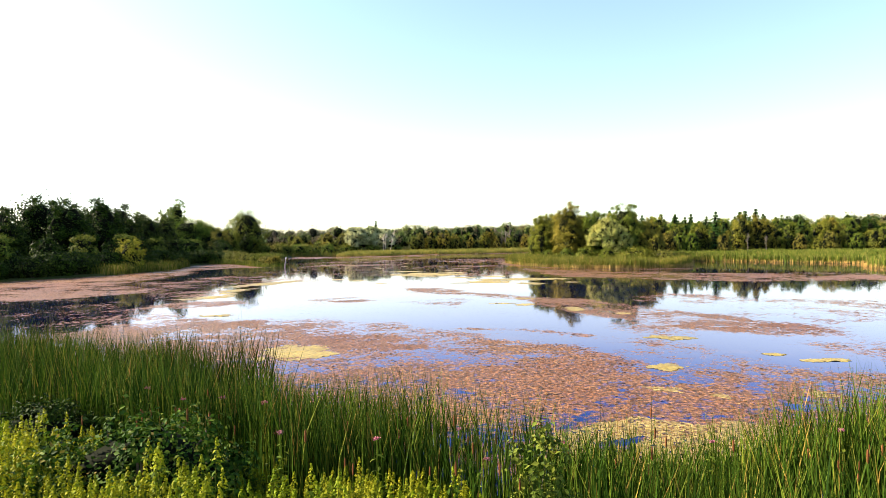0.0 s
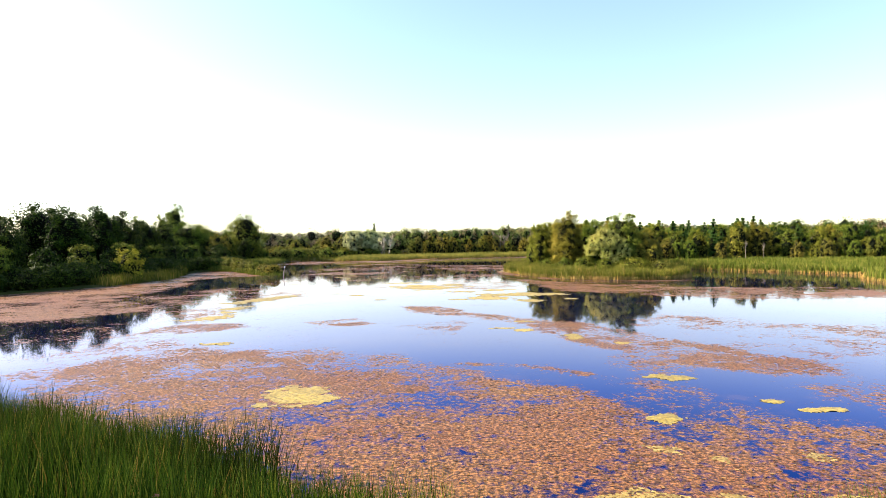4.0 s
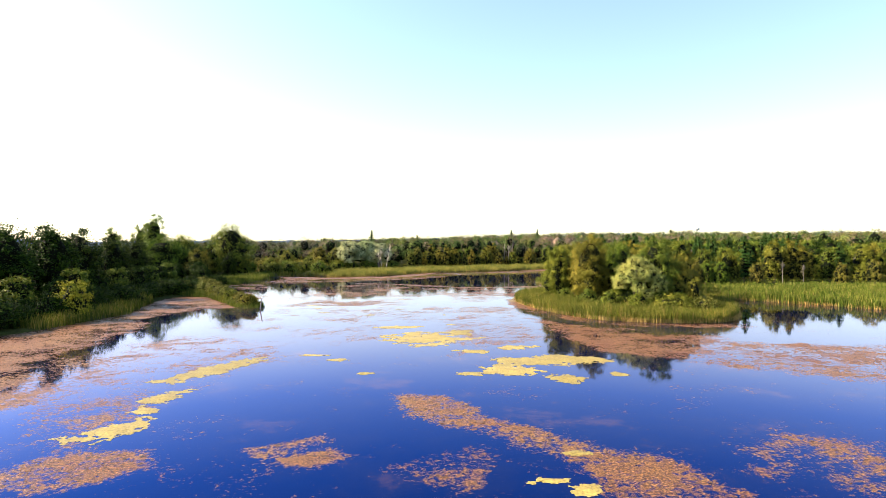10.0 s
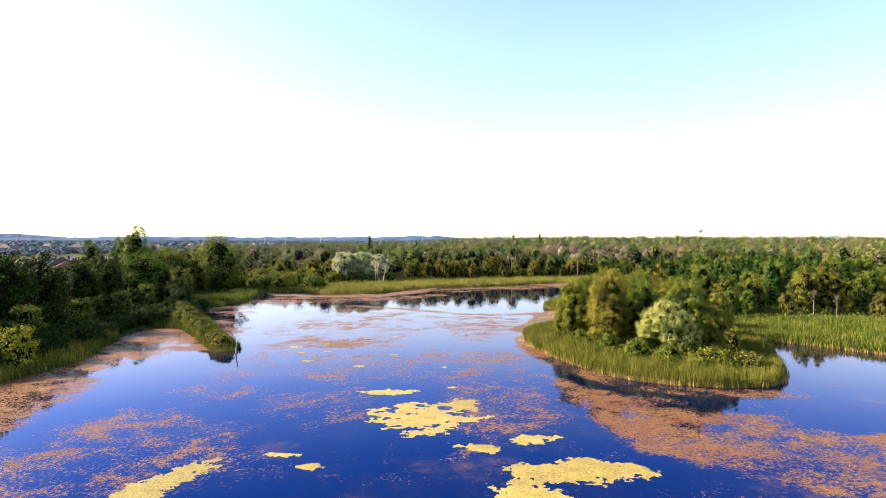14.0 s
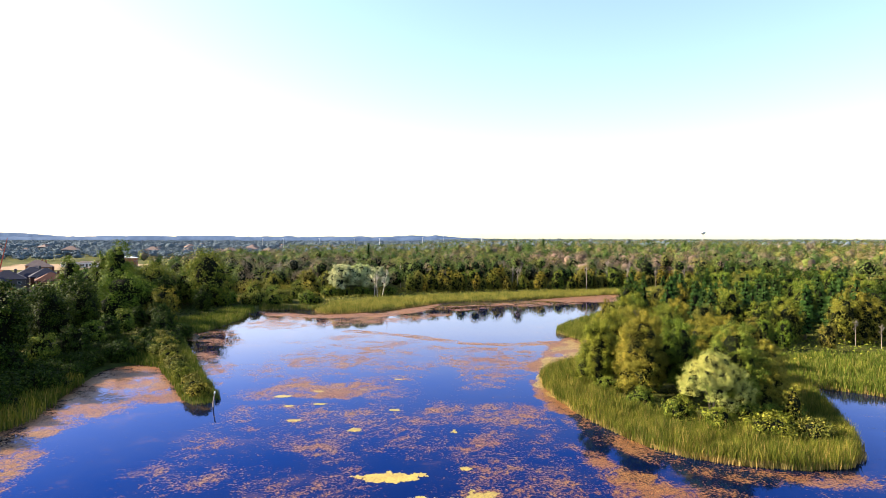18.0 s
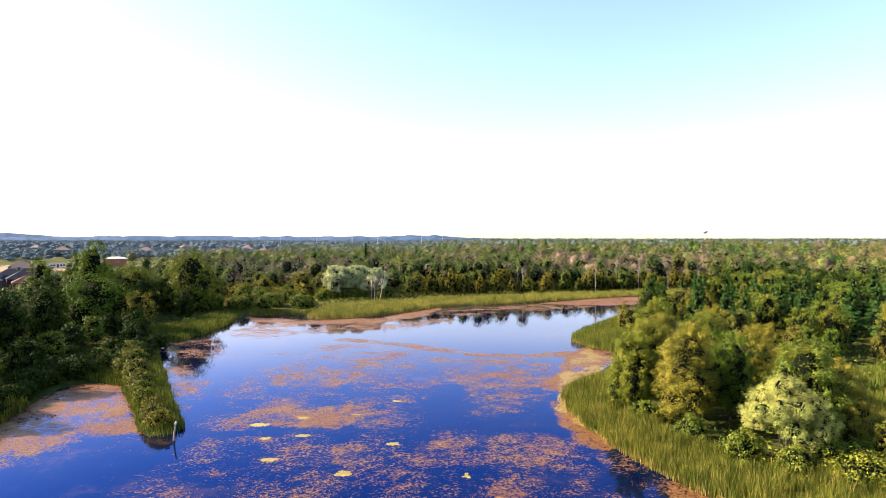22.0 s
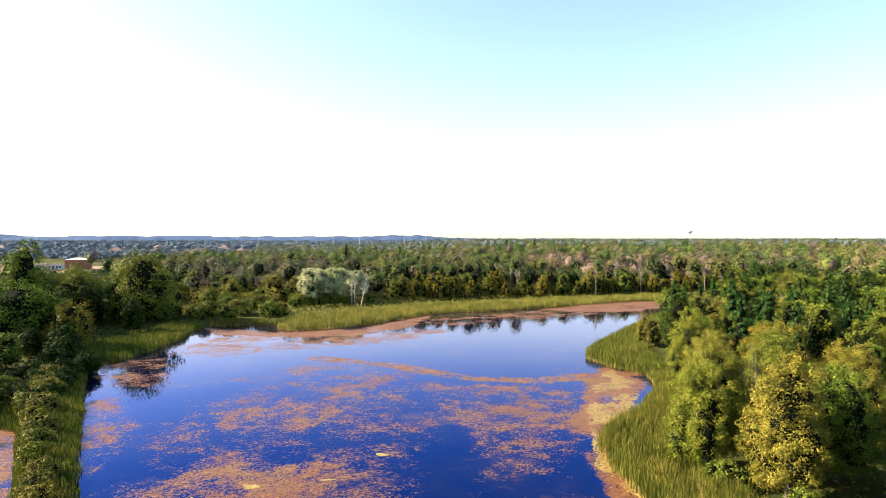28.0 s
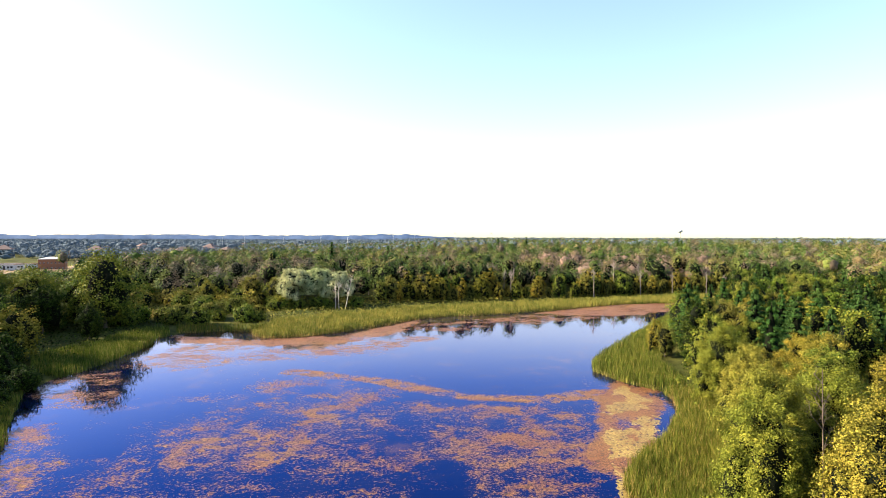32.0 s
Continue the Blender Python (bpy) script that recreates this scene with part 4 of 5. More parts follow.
reed_bed("cattail_bed", [(5.2, 9.4), (10, 9.8), (14, 10.2), (24, 12.8), (26, 9), (14, 6), (6.5, 6.4)], 0.08, 2.35, 0.024, "tall green clump of cattails on the near bank", M_REED_NEAR, 45, bend=0.2)

# ---- trees of the island ----
R = random.Random(5)
oak = broad_tree("maple_tree", "tall yellow-green maple on the reedy point", 13.4, 8.6, 1.2, M_GOLD, 66000, 0.16, 201, group="trees on the point", top=0.7)
oak_b = broad_tree("maple_tree", "rounded yellow-green maple on the reedy point", 12.0, 8.0, 1.0, M_GOLD, 60000, 0.16, 202, group="trees on the point", top=0.8)
oak_c = broad_tree("maple_tree", "dark green maple behind the pale willow", 12.6, 8.4, 1.2, M_BROAD, 40000, 0.19, 203, group="trees on the point")
for ob, x, y, s, turn in ((oak, 30, 129, 1.0, 0), (oak_b, 25.5, 136, 0.95, 40), (oak_b, 30, 142, 0.98, 150), (oak, 34, 149, 0.85, 200), (oak_c, 40, 121, 1.0, 10), (oak_c, 37, 132, 0.92, 120),
                          (oak_b, 43, 128, 0.9, 250), (oak, 44, 139, 0.85, 75), (oak_b, 38, 158, 0.92, 20), (oak, 41, 168, 0.9, 130), (oak_b, 37, 143, 0.95, 80),
                          (oak_c, 42, 150, 0.95, 300), (oak, 47, 158, 0.9, 30), (oak_b, 50, 148, 0.85, 270), (oak_c, 46, 176, 0.85, 60), (oak_b, 52, 168, 0.85, 190), (oak_b, 43, 119.5, 0.74, 110), (oak, 46.5, 125.5, 0.72, 310)):
    STAND.put(ob, x, y, s, turn)
willow = billow_willow("willow_tree", "pale cream-green willow with trailing branches", 10.4, 9.2, M_WILLOW, 14, 70000, 0.17, 204, slim=0.34, billows=(
    (-3.2, 0, 5.2, 1.4), (-2.0, 0.5, 7.2, 1.6), (-0.4, 0, 8.5, 1.7), (1.2, 0.8, 8.1, 1.5), (-2.6, -1.0, 6.0, 1.2), (-0.8, -1.4, 6.6, 1.5), (1.0, -1.2, 6.6, 1.4), (2.6, 0, 6.8, 1.4),
    (3.8, -0.4, 5.4, 1.2), (3.2, -1.2, 4.3, 1.0), (0.2, -1.8, 4.5, 1.1), (1.7, -1.6, 3.1, 0.9), (4.3, 0.4, 3.8, 0.9), (-1.6, 1.6, 6.8, 1.5), (1.8, 1.8, 6.9, 1.5)))
STAND.put(willow, 35.0, 117, 0.9, -22)
point_snag = dead_tree("bare_tree", "half-dead grey tree among the maples", 12.0, 209, M_BARK, "", (0.05, 0.1), stout=0.4)
STAND.put(point_snag, 32.5, 138, 1.0, 0)
small = broad_tree("ash_sapling", "slender young tree standing in the reeds", 6.0, 2.6, 0.4, M_GOLD, 2600, 0.25, 205)
STAND.put(small, 43.5, 114, 1.0, 0)
bush_a = shrub("shrub", "low yellow-green shrub in the reeds", 2.6, 5.0, M_GOLD, 3600, 0.24, 206, "shrubs on the point")
bush_b = shrub("shrub", "low grey-green shrub in the reeds", 2.4, 3.6, M_OLIVE, 3000, 0.22, 207, "shrubs on the point")
bush_d = shrub("shrub", "dark green shrub under the trees", 4.0, 5.2, M_BROAD, 4200, 0.28, 208, "shrubs under the trees")
for ob, x, y, s in ((bush_a, 38.5, 110.8, 1.25), (bush_b, 43.5, 110.0, 1.2), (bush_a, 41.2, 112.6, 1.0), (bush_d, 44.8, 117, 0.8), (bush_d, 41, 115, 0.8), (bush_d, 31, 118, 0.9), (bush_d, 28, 124, 0.8), (bush_d, 34, 113.5, 0.8), (bush_d, 38, 115.5, 0.9), (bush_d, 26, 132, 0.7), (bush_d, 45, 123, 0.9), (bush_d, 47, 132, 0.9)):
    STAND.put(ob, x, y, s, R.uniform(0, 360))

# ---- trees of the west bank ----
# the bank's shade is in the leaf colour of these trees
dark_a = broad_tree("ash_tree", "green ash tree on the shaded bank, leaves darkened for shade", 15, 9.5, 1.0, M_DARK_SHADE, 9000, 0.45, 211, group="trees on the west bank", lump=0.4)
dark_b = broad_tree("ash_tree", "green broad tree on the shaded bank, leaves darkened for shade", 14, 11, 0.8, M_DARK_SHADE, 9000, 0.45, 212, group="trees on the west bank", lump=0.4)
low_a = broad_tree("alder_tree", "small green tree at the reed edge, leaves darkened for shade", 8, 6.5, 0.4, M_DARK_SHADE, 3800, 0.45, 213, group="trees on the west bank")
low_b = broad_tree("alder_tree", "small bright green tree at the reed edge", 8, 6.0, 0.4, M_BROAD, 3800, 0.45, 214, group="trees on the west bank")
pale = broad_tree("silver_maple", "large grey-green maple on the west bank", 15, 16, 0.8, M_BROAD, 11000, 0.42, 215)
poplar = broad_tree("poplar_tree", "tall dark poplar above the other trees", 22, 9.5, 2.0, M_BROAD, 11000, 0.45, 216, group="tall poplars", top=0.8, lump=0.35)
roundt = broad_tree("oak_tree", "large round-crowned green oak beside the meadow", 18, 15.5, 0.6, M_BROAD, 12000, 0.45, 217)
yellow = broad_tree("young_maple", "bushy young maple turning yellow-green", 10.6, 9.2, 0.4, M_GOLD, 6000, 0.42, 218)
yellow_bush = shrub("shrub", "shrub with bright yellow leaves at the shore", 6.6, 5.6, M_YELLOW, 3600, 0.32, 219)
STAND.put(yellow_bush, -59, 114, 1.0, 0)
STAND.put(poplar, -101, 233, 1.08, 0)
STAND.put(poplar, -109, 240, 0.92, 90)
STAND.put(poplar, -114, 230, 0.85, 200)
STAND.put(roundt, -78, 247, 1.14, 0)
for x, y, s in ((-95, 246, 0.86), (-100, 255, 0.9), (-88, 256, 0.8), (-108, 250, 0.9)):
    STAND.put(roundt, x, y, s, R.uniform(40, 320))
STAND.put(pale, -86, 208, 1.0, 0)
STAND.put(yellow, -74.5, 206, 1.0, 0)
for n, (x, y, s) in enumerate([(-84, 72, 0.72), (-92, 82, 0.8), (-80, 92, 0.75), (-90, 100, 0.95), (-78, 108, 0.82), (-88, 116, 1.0), (-77, 124, 1.0), (-88, 130, 1.18), (-78, 138, 1.1), (-90, 144, 1.2), (-80, 152, 1.08),
                               (-92, 158, 1.12), (-82, 168, 0.95), (-94, 174, 0.88), (-84, 184, 0.92), (-96, 190, 0.85), (-88, 222, 0.9), (-98, 210, 1.0), (-72, 228, 0.62), (-90, 240, 0.85), (-104, 200, 0.75), (-106, 180, 0.72),
                               (-104, 160, 0.75), (-106, 140, 0.75), (-104, 120, 1.0), (-106, 100, 1.0), (-118, 215, 0.62), (-122, 190, 0.62), (-124, 165, 0.65), (-124, 140, 0.7)]):
    STAND.put((dark_a, dark_b)[n % 2], x + R.uniform(-1, 1), y + R.uniform(-1, 1), s, R.uniform(0, 360))
for n, (x, y, s) in enumerate([(-74, 82, 0.8), (-70, 94, 0.9), (-68, 103, 0.85), (-67, 112, 0.9), (-66, 121, 0.8), (-68, 130, 0.95), (-70, 139, 0.9), (-70, 148, 0.9), (-70, 158, 0.9), (-72, 167, 0.85), (-74, 177, 0.85), (-76, 188, 0.85), (-78, 198, 0.8)]):
    STAND.put((low_a, low_b)[n % 2], x, y, s, R.uniform(0, 360))
spit_bush = shrub("shrub", "olive green shrub on the narrow spit", 2.6, 3.8, M_OLIVE, 3400, 0.24, 221, "shrubs on the spit")
spit_gold = shrub("shrub", "yellow-green shrub on the narrow spit", 2.6, 3.4, M_GOLD, 3400, 0.22, 222, "shrubs on the spit")
for n, (x, y, s) in enumerate([(-36, 131.5, 0.95), (-38, 134, 0.9), (-40, 138, 0.9), (-43, 142, 1.0), (-45.5, 147, 1.0), (-48, 151, 1.1), (-51, 155, 1.1), (-53, 160, 1.2), (-56, 162, 1.1), (-57, 168, 1.3), (-60, 172, 1.2), (-62, 178, 1.3), (-65, 170, 1.2), (-66, 184, 1.3), (-62, 164, 1.2)]):
    STAND.put((spit_gold, spit_bush, spit_bush)[n % 3], x, y, s, R.uniform(0, 360))

# leaf colour holds the shade of the shore
shore_bush = shrub("shrub", "green shrub hanging over the shaded shore, leaves darkened for shade", 3.4, 5.4, M_DARK_SHADE, 3200, 0.32, 223, "shrubs on the shaded shore")
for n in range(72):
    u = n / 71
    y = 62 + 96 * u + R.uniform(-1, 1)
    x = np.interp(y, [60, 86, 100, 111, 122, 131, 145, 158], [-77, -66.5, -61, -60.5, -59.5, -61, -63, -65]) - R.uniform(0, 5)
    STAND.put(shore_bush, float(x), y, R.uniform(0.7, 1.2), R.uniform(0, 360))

# dark shrubs added to cover bank ground that lies in shade
for n in range(40):
    x, y = R.uniform(-76, -60), R.uniform(136, 182)
    if signed(POND, np.array([x]), np.array([y]))[0] > 1.5:
        STAND.put(shore_bush, x, y, R.uniform(0.7, 1.1), R.uniform(0, 360))
# more dark shrubs added, standing in for tree shade over the reeds
for x, y in ((-56, 167), (-58, 172), (-60, 177), (-62, 181), (-59, 165), (-63, 175), (-66, 179), (-61, 186), (-64, 190), (-68, 193)):
    STAND.put(shore_bush, x, y, R.uniform(0.8, 1.1), R.uniform(0, 360))

# ---- willows, birches and thickets of the north shore ----
willow_shrub = shrub("shrub", "dark green shrub under the silver willows", 4.4, 6.6, M_BROAD, 3000, 0.36, 234, "shrubs under the willows")
silver = billow_willow("willow_tree", "silvery green willow of many billows on the north shore", 15.0, 15.0, M_SILVER, 17, 42000, 0.40, 231, lobe=0.15, low=0.2, slim=0.35, group="silver willows")
for x, y, s, turn in ((-37, 290, 1.0, 0), (-30.5, 293, 1.0, 90), (-24.5, 292, 0.92, 200)):
    STAND.put(silver, x, y, s, turn)
for x, y, s in ((-41, 284, 0.9), (-35.5, 285, 0.8), (-30, 287, 0.95), (-26.5, 286, 0.75), (-17.5, 289, 0.9)):
    STAND.put(willow_shrub, x, y, s, 70 * x)
birch = dead_tree("birch_tree", "leaning white birch with bare branches", 11.5, 232, M_BIRCH, "white birches", (0.22, 0.0), stout=0.55)
STAND.put(birch, -20.5, 281, 1.0, 0)
birch_b = dead_tree("birch_tree", "white birch with bare branches", 11, 233, M_BIRCH, "white birches", (-0.04, 0.0), stout=0.55)
STAND.put(birch_b, -22.4, 282, 0.95, 0)
STAND.put(birch_b, -23.6, 283, 0.8, 100)

thick_a = shrub("shrub", "green thicket shrub at the marsh edge", 4.6, 7.0, M_BROAD, 2000, 0.45, 241, "thicket shrubs")
thick_b = shrub("shrub", "olive thicket shrub at the marsh edge", 4.2, 6.0, M_OLIVE, 1900, 0.45, 242, "thicket shrubs")
thick_c = shrub("shrub", "yellow-green thicket shrub at the marsh edge", 4.2, 6.0, M_GOLD, 1900, 0.45, 243, "thicket shrubs")
for n in range(58):
    x = R.uniform(-98, -40)
    y = 249 + R.uniform(0, 42) + 0.16 * max(0, -60 - x)
    if -92 < x < -66 and 262 < y < 288:
        continue
    STAND.put((thick_a, thick_b, thick_a, thick_c)[n % 4], x, y, R.uniform(0.6, 1.15), R.uniform(0, 360))
for n in range(46):
    x = R.uniform(-100, -40)
    STAND.put((thick_a, thick_b, thick_c)[n % 3], x, R.uniform(290, 313), R.uniform(0.9, 1.7), R.uniform(0, 360))
for x, y, s in ((-67, 189, 0.8), (-71, 197, 0.9), (-64.5, 182, 0.7), (-75, 203, 0.9)):
    STAND.put(low_a, x, y, s, R.uniform(0, 360))
young = broad_tree("young_poplar", "young amber-yellow tree of the shrub belt", 9, 5.0, 0.2, M_AMBER, 3400, 0.32, 244, group="young trees north of the marsh", top=0.6)
young_b = broad_tree("young_poplar", "young olive tree of the shrub belt", 8.5, 4.8, 0.2, M_OLIVE, 3400, 0.32, 245, group="young trees north of the marsh", top=0.6)
young_c = broad_tree("young_poplar", "young green tree of the shrub belt", 8.5, 5.2, 0.2, M_BROAD, 3400, 0.32, 246, group="young trees north of the marsh")
for n in range(92):
    u = (n % 46) / 45
    x = -8 + u * 140 + R.uniform(-1.5, 1.5)
    y = 299 + 30 * u ** 1.3 + R.uniform(0, 5) + 7 * (n // 46)
    STAND.put((young, young_b, young_c)[R.choice((0, 0, 0, 1, 1, 2))], x, y, R.choice((0.5, 0.7, 0.85, 1.0, 1.2)) * R.uniform(0.9, 1.1), R.uniform(0, 360))

# ---- woods east of the pond ----
pine = pine_tree("pine_tree", "dark blue-green white pine", 15, 8.5, 8000, 0.36, 251, "pines in the east woods")
pine_b = pine_tree("pine_tree", "dense dark green pine", 14, 8.0, 8000, 0.36, 252, "pines in the east woods")
wood_a = broad_tree("forest_tree", "green broadleaf tree in the woods", 14, 9, 0.6, M_BROAD, 7000, 0.38, 253, group="trees of the woods")
wood_b = broad_tree("forest_tree", "olive broadleaf tree in the woods", 13, 8, 0.6, M_OLIVE, 8000, 0.32, 254, group="trees of the woods")
wood_c = broad_tree("forest_tree", "dark green broadleaf tree in the woods", 14, 9, 0.6, M_DARK_SHADE, 7000, 0.38, 255, group="trees of the woods")
wood_d = broad_tree("forest_tree", "yellow-green broadleaf tree in the woods", 12, 7.5, 0.6, M_GOLD, 9000, 0.28, 256, group="trees of the woods")
bare = dead_tree("bare_tree", "bare grey-brown tree among the woods", 11, 257, M_DEAD, "bare trees", stout=0.6)
EDGE = [(52, 164), (70, 163), (110, 164), (160, 160), (160, 250), (150, 330), (118, 305), (100, 272), (78, 246), (60, 224), (49, 208), (43, 194), (44, 182), (48, 176)]
wx, wy = scatter(EDGE, 6.6, np.random.default_rng(260))
for n, (x, y) in enumerate(zip(wx, wy)):
    front = y < 172 or edge_distance(EDGE, np.array([x]), np.array([y]))[0] < 4
    dense_pine = 60 < x < 110 and 178 < y < 225
    k = R.random()
    if dense_pine and k < 0.6:
        ob = (pine, pine_b)[n % 2]
    elif k < 0.07:
        ob = bare
    elif front:
        ob = (wood_b, wood_d, wood_a, bush_d, wood_b)[R.randrange(5)]
    else:
        ob = (wood_a, wood_b, wood_c, wood_d, wood_a, pine)[R.randrange(6)]
    STAND.put(ob, float(x), float(y), (0.55 if front else 0.82) * R.uniform(0.8, 1.2), R.uniform(0, 360))


for n, (x, y) in enumerate(((-52, 293), (-46, 299), (-62, 298), (-72, 304), (-57, 303), (-84, 309), (-44, 291), (-67, 294))):
    STAND.put((wood_b, wood_d, young)[n % 3], x, y, R.uniform(0.7, 0.95), R.uniform(0, 360))
for n in range(34):
    STAND.put(bare, R.uniform(-95, 140), 302 + R.uniform(4, 50), R.uniform(0.85, 1.3), R.uniform(0, 360))


# ---- the woods farther off ----
def far_woods(name, poly, spacing, seed, per, size, tall, keep=None, mat=None, solid=None):
    """Many tree crowns of the far woods, each a few clumps of leaf sprays."""
    rng = np.random.default_rng(seed)
    x, y = scatter(poly, spacing, rng, keep)
    open_land = inside(CLEARING, x, y)
    x, y = x[~open_land], y[~open_land]
    n = len(x)
    h = tall * rng.uniform(0.62, 1.2, n) * (0.8 + 0.4 * fbm(x, y, 38, seed, 3))
    r = np.minimum(spacing * rng.uniform(0.40, 0.80, n), max(7.0, 0.42 * spacing))
    tip = np.minimum(h * 0.42, r * 1.15)
    base = ground_z(x, y)
    pick = np.repeat(np.arange(n), per)
    way = rng.normal(size=(n * per, 3))
    way /= np.linalg.norm(way, axis=1, keepdims=True)
    way[:, 2] = np.abs(way[:, 2]) * np.where(rng.random(n * per) < 0.3, -0.6, 1)
    c = np.stack([x[pick], y[pick], (base + h - tip)[pick]], 1) + way * np.stack([r[pick], r[pick], tip[pick]], 1) * rng.uniform(0.72, 1.05, (n * per, 1))
    v, f = leaves(c, way + 0.3 * rng.normal(size=way.shape) + (0, 0, 0.2), size, rng, 0.75)
    tri = np.concatenate([f[:, [0, 1, 2]], f[:, [0, 2, 3]]])
    # core lumps; in the closer woods near-black, as painted shade between sprays
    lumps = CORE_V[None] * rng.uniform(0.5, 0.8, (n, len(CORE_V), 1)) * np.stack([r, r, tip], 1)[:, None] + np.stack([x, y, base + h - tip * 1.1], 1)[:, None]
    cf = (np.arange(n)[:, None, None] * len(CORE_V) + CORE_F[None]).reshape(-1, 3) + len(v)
    return tagged(new(name, mesh_np(name, np.concatenate([v, lumps.reshape(-1, 3)]), np.concatenate([tri, cf]), mat or solid or M_FOREST, second=(solid or (M_CROWN_SHADE if spacing < 8 else mat or M_FOREST), len(tri)))), "mixed green and grey-brown woods in late summer", "woods", kind="stuff")


def undergrowth(name, poly, spacing, seed, tall, mat, size=0.5):
    """Low leafy growth on the ground between the trees."""
    rng = np.random.default_rng(seed)
    x, y = scatter(poly, spacing, rng, lambda x, y: signed(POND, x, y) > 1.0)
    z = ground_z(x, y) + tall * rng.random(len(x)) * (0.4 + fbm(x, y, 6, seed, 3))
    v, f = leaves(np.stack([x, y, z], 1), rng.normal(size=(len(x), 3)) * 0.5 + (0, 0, 1), size, rng, 0.7)
    return tagged(new(name, mesh_np(name, v, f, mat)), "low green undergrowth between the trees", "undergrowth", kind="stuff")


# west bank growth takes the shade-darkened leaf colour
undergrowth("undergrowth", [(-160, 50), (-70, 50), (-60, 110), (-62, 160), (-66, 200), (-64, 250), (-40, 300), (-140, 300)], 0.85, 291, 1.3, M_DARK_SHADE, 0.6)
undergrowth("undergrowth", [(36, 178), (30, 116), (40, 112), (50, 128), (60, 150), (160, 158), (160, 330), (110, 305), (60, 212), (44, 186)], 0.8, 292, 1.4, M_BROAD, 0.5)
undergrowth("undergrowth", [(-40, 250), (-20, 275), (0, 290), (60, 305), (140, 330), (140, 345), (-60, 310)], 0.9, 293, 1.5, M_OLIVE, 0.7)
CLEARING = [(-186, 430), (-215, 380), (-330, 380), (-430, 560), (-300, 640), (-215, 610), (-190, 500)]
NORTH_WOODS = [(-60, 300), (-40, 302), (-20, 303), (0, 308), (60, 326), (130, 340), (200, 300), (200, 420), (-140, 420), (-130, 330), (-100, 305)]
far_woods("woods", NORTH_WOODS, 6.3, 271, 260, 0.6, 12.5, lambda x, y: ~((x < -96) & (y < 330)))
FAR_A = [(-260, 420), (230, 420), (420, 640), (-150, 640), (-230, 520)]
far_woods("woods", FAR_A, 8.5, 272, 190, 0.82, 13.5, lambda x, y: ~((x < -178) & (y > 430) & (y < 610)))
FAR_B = [(160, 150), (420, 120), (480, 640), (420, 640), (230, 420), (200, 300), (160, 300)]
far_woods("woods", FAR_B, 9.0, 273, 180, 0.78, 13.5, lambda x, y: (x > 270) | (y > 340))
far_woods("woods", FAR_B, 7.5, 279, 210, 0.7, 13.0, lambda x, y: (x <= 270) & (y <= 340))
FAR_C = [(-150, 640), (480, 640), (900, 1150), (-260, 1150)]
far_woods("woods", FAR_C, 13, 274, 60, 1.35, 14, mat=M_FOREST, solid=M_PLAIN_HAZE)
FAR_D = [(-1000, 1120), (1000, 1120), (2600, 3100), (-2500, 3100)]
# these far crowns carry the painted haze blue
far_woods("woods", FAR_D, 27, 278, 22, 3.4, 15, solid=M_PLAIN_HAZE, keep=lambda x, y: fbm(x, y, 200, 6, 3) > 0.36)
WEST_WOODS = [(-160, 60), (-112, 60), (-128, 130), (-130, 220), (-122, 260), (-102, 300), (-135, 300), (-150, 250), (-165, 180)]
far_woods("woods", WEST_WOODS, 7, 275, 110, 1.1, 8.5)
GREY_WOODS = [(-95, 318), (-40, 312), (-30, 350), (-100, 352)]
far_woods("bare_woods", GREY_WOODS, 7.5, 276, 300, 0.5, 12.5, mat=M_GREY)
GREY_EAST = [(60, 340), (150, 350), (190, 430), (40, 410)]
far_woods("bare_woods", GREY_EAST, 9.0, 277, 260, 0.65, 13.5, mat=M_GREY)


def canopy_z(x, y):
    return ground_z(x, y) - 0.5 + 15 * fbm(x, y, 70, 51, 3) * smooth01(1120, 1500, y)


canopy = new("wooded_plain", grid_mesh("wooded_plain", np.arange(-2600, 3400, 26), np.arange(1100, 3600, 26), canopy_z, M_PLAIN_HAZE))
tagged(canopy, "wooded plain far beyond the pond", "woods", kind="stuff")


def hill_z(cut, rise, seed):
    return lambda x, y: np.where(y < cut + 1, -20, rise * (0.3 + 0.7 * smooth01(1500, -1500, x)) * (0.05 + 0.95 * fbm(x, y * 0.02, 430, seed, 5, 0.6)) + 14 * fbm(x, y, 60, seed + 1, 3))


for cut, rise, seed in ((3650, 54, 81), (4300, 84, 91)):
    hills = new("backdrop", grid_mesh("far_hills", np.arange(-4500, 4500, 18), np.array([cut, cut + 40, cut + 200]), hill_z(cut, rise, seed), M_HILL_HAZE))
    tagged(hills, "low wooded hills on the horizon, coloured blue for haze", "hills", kind="structure")

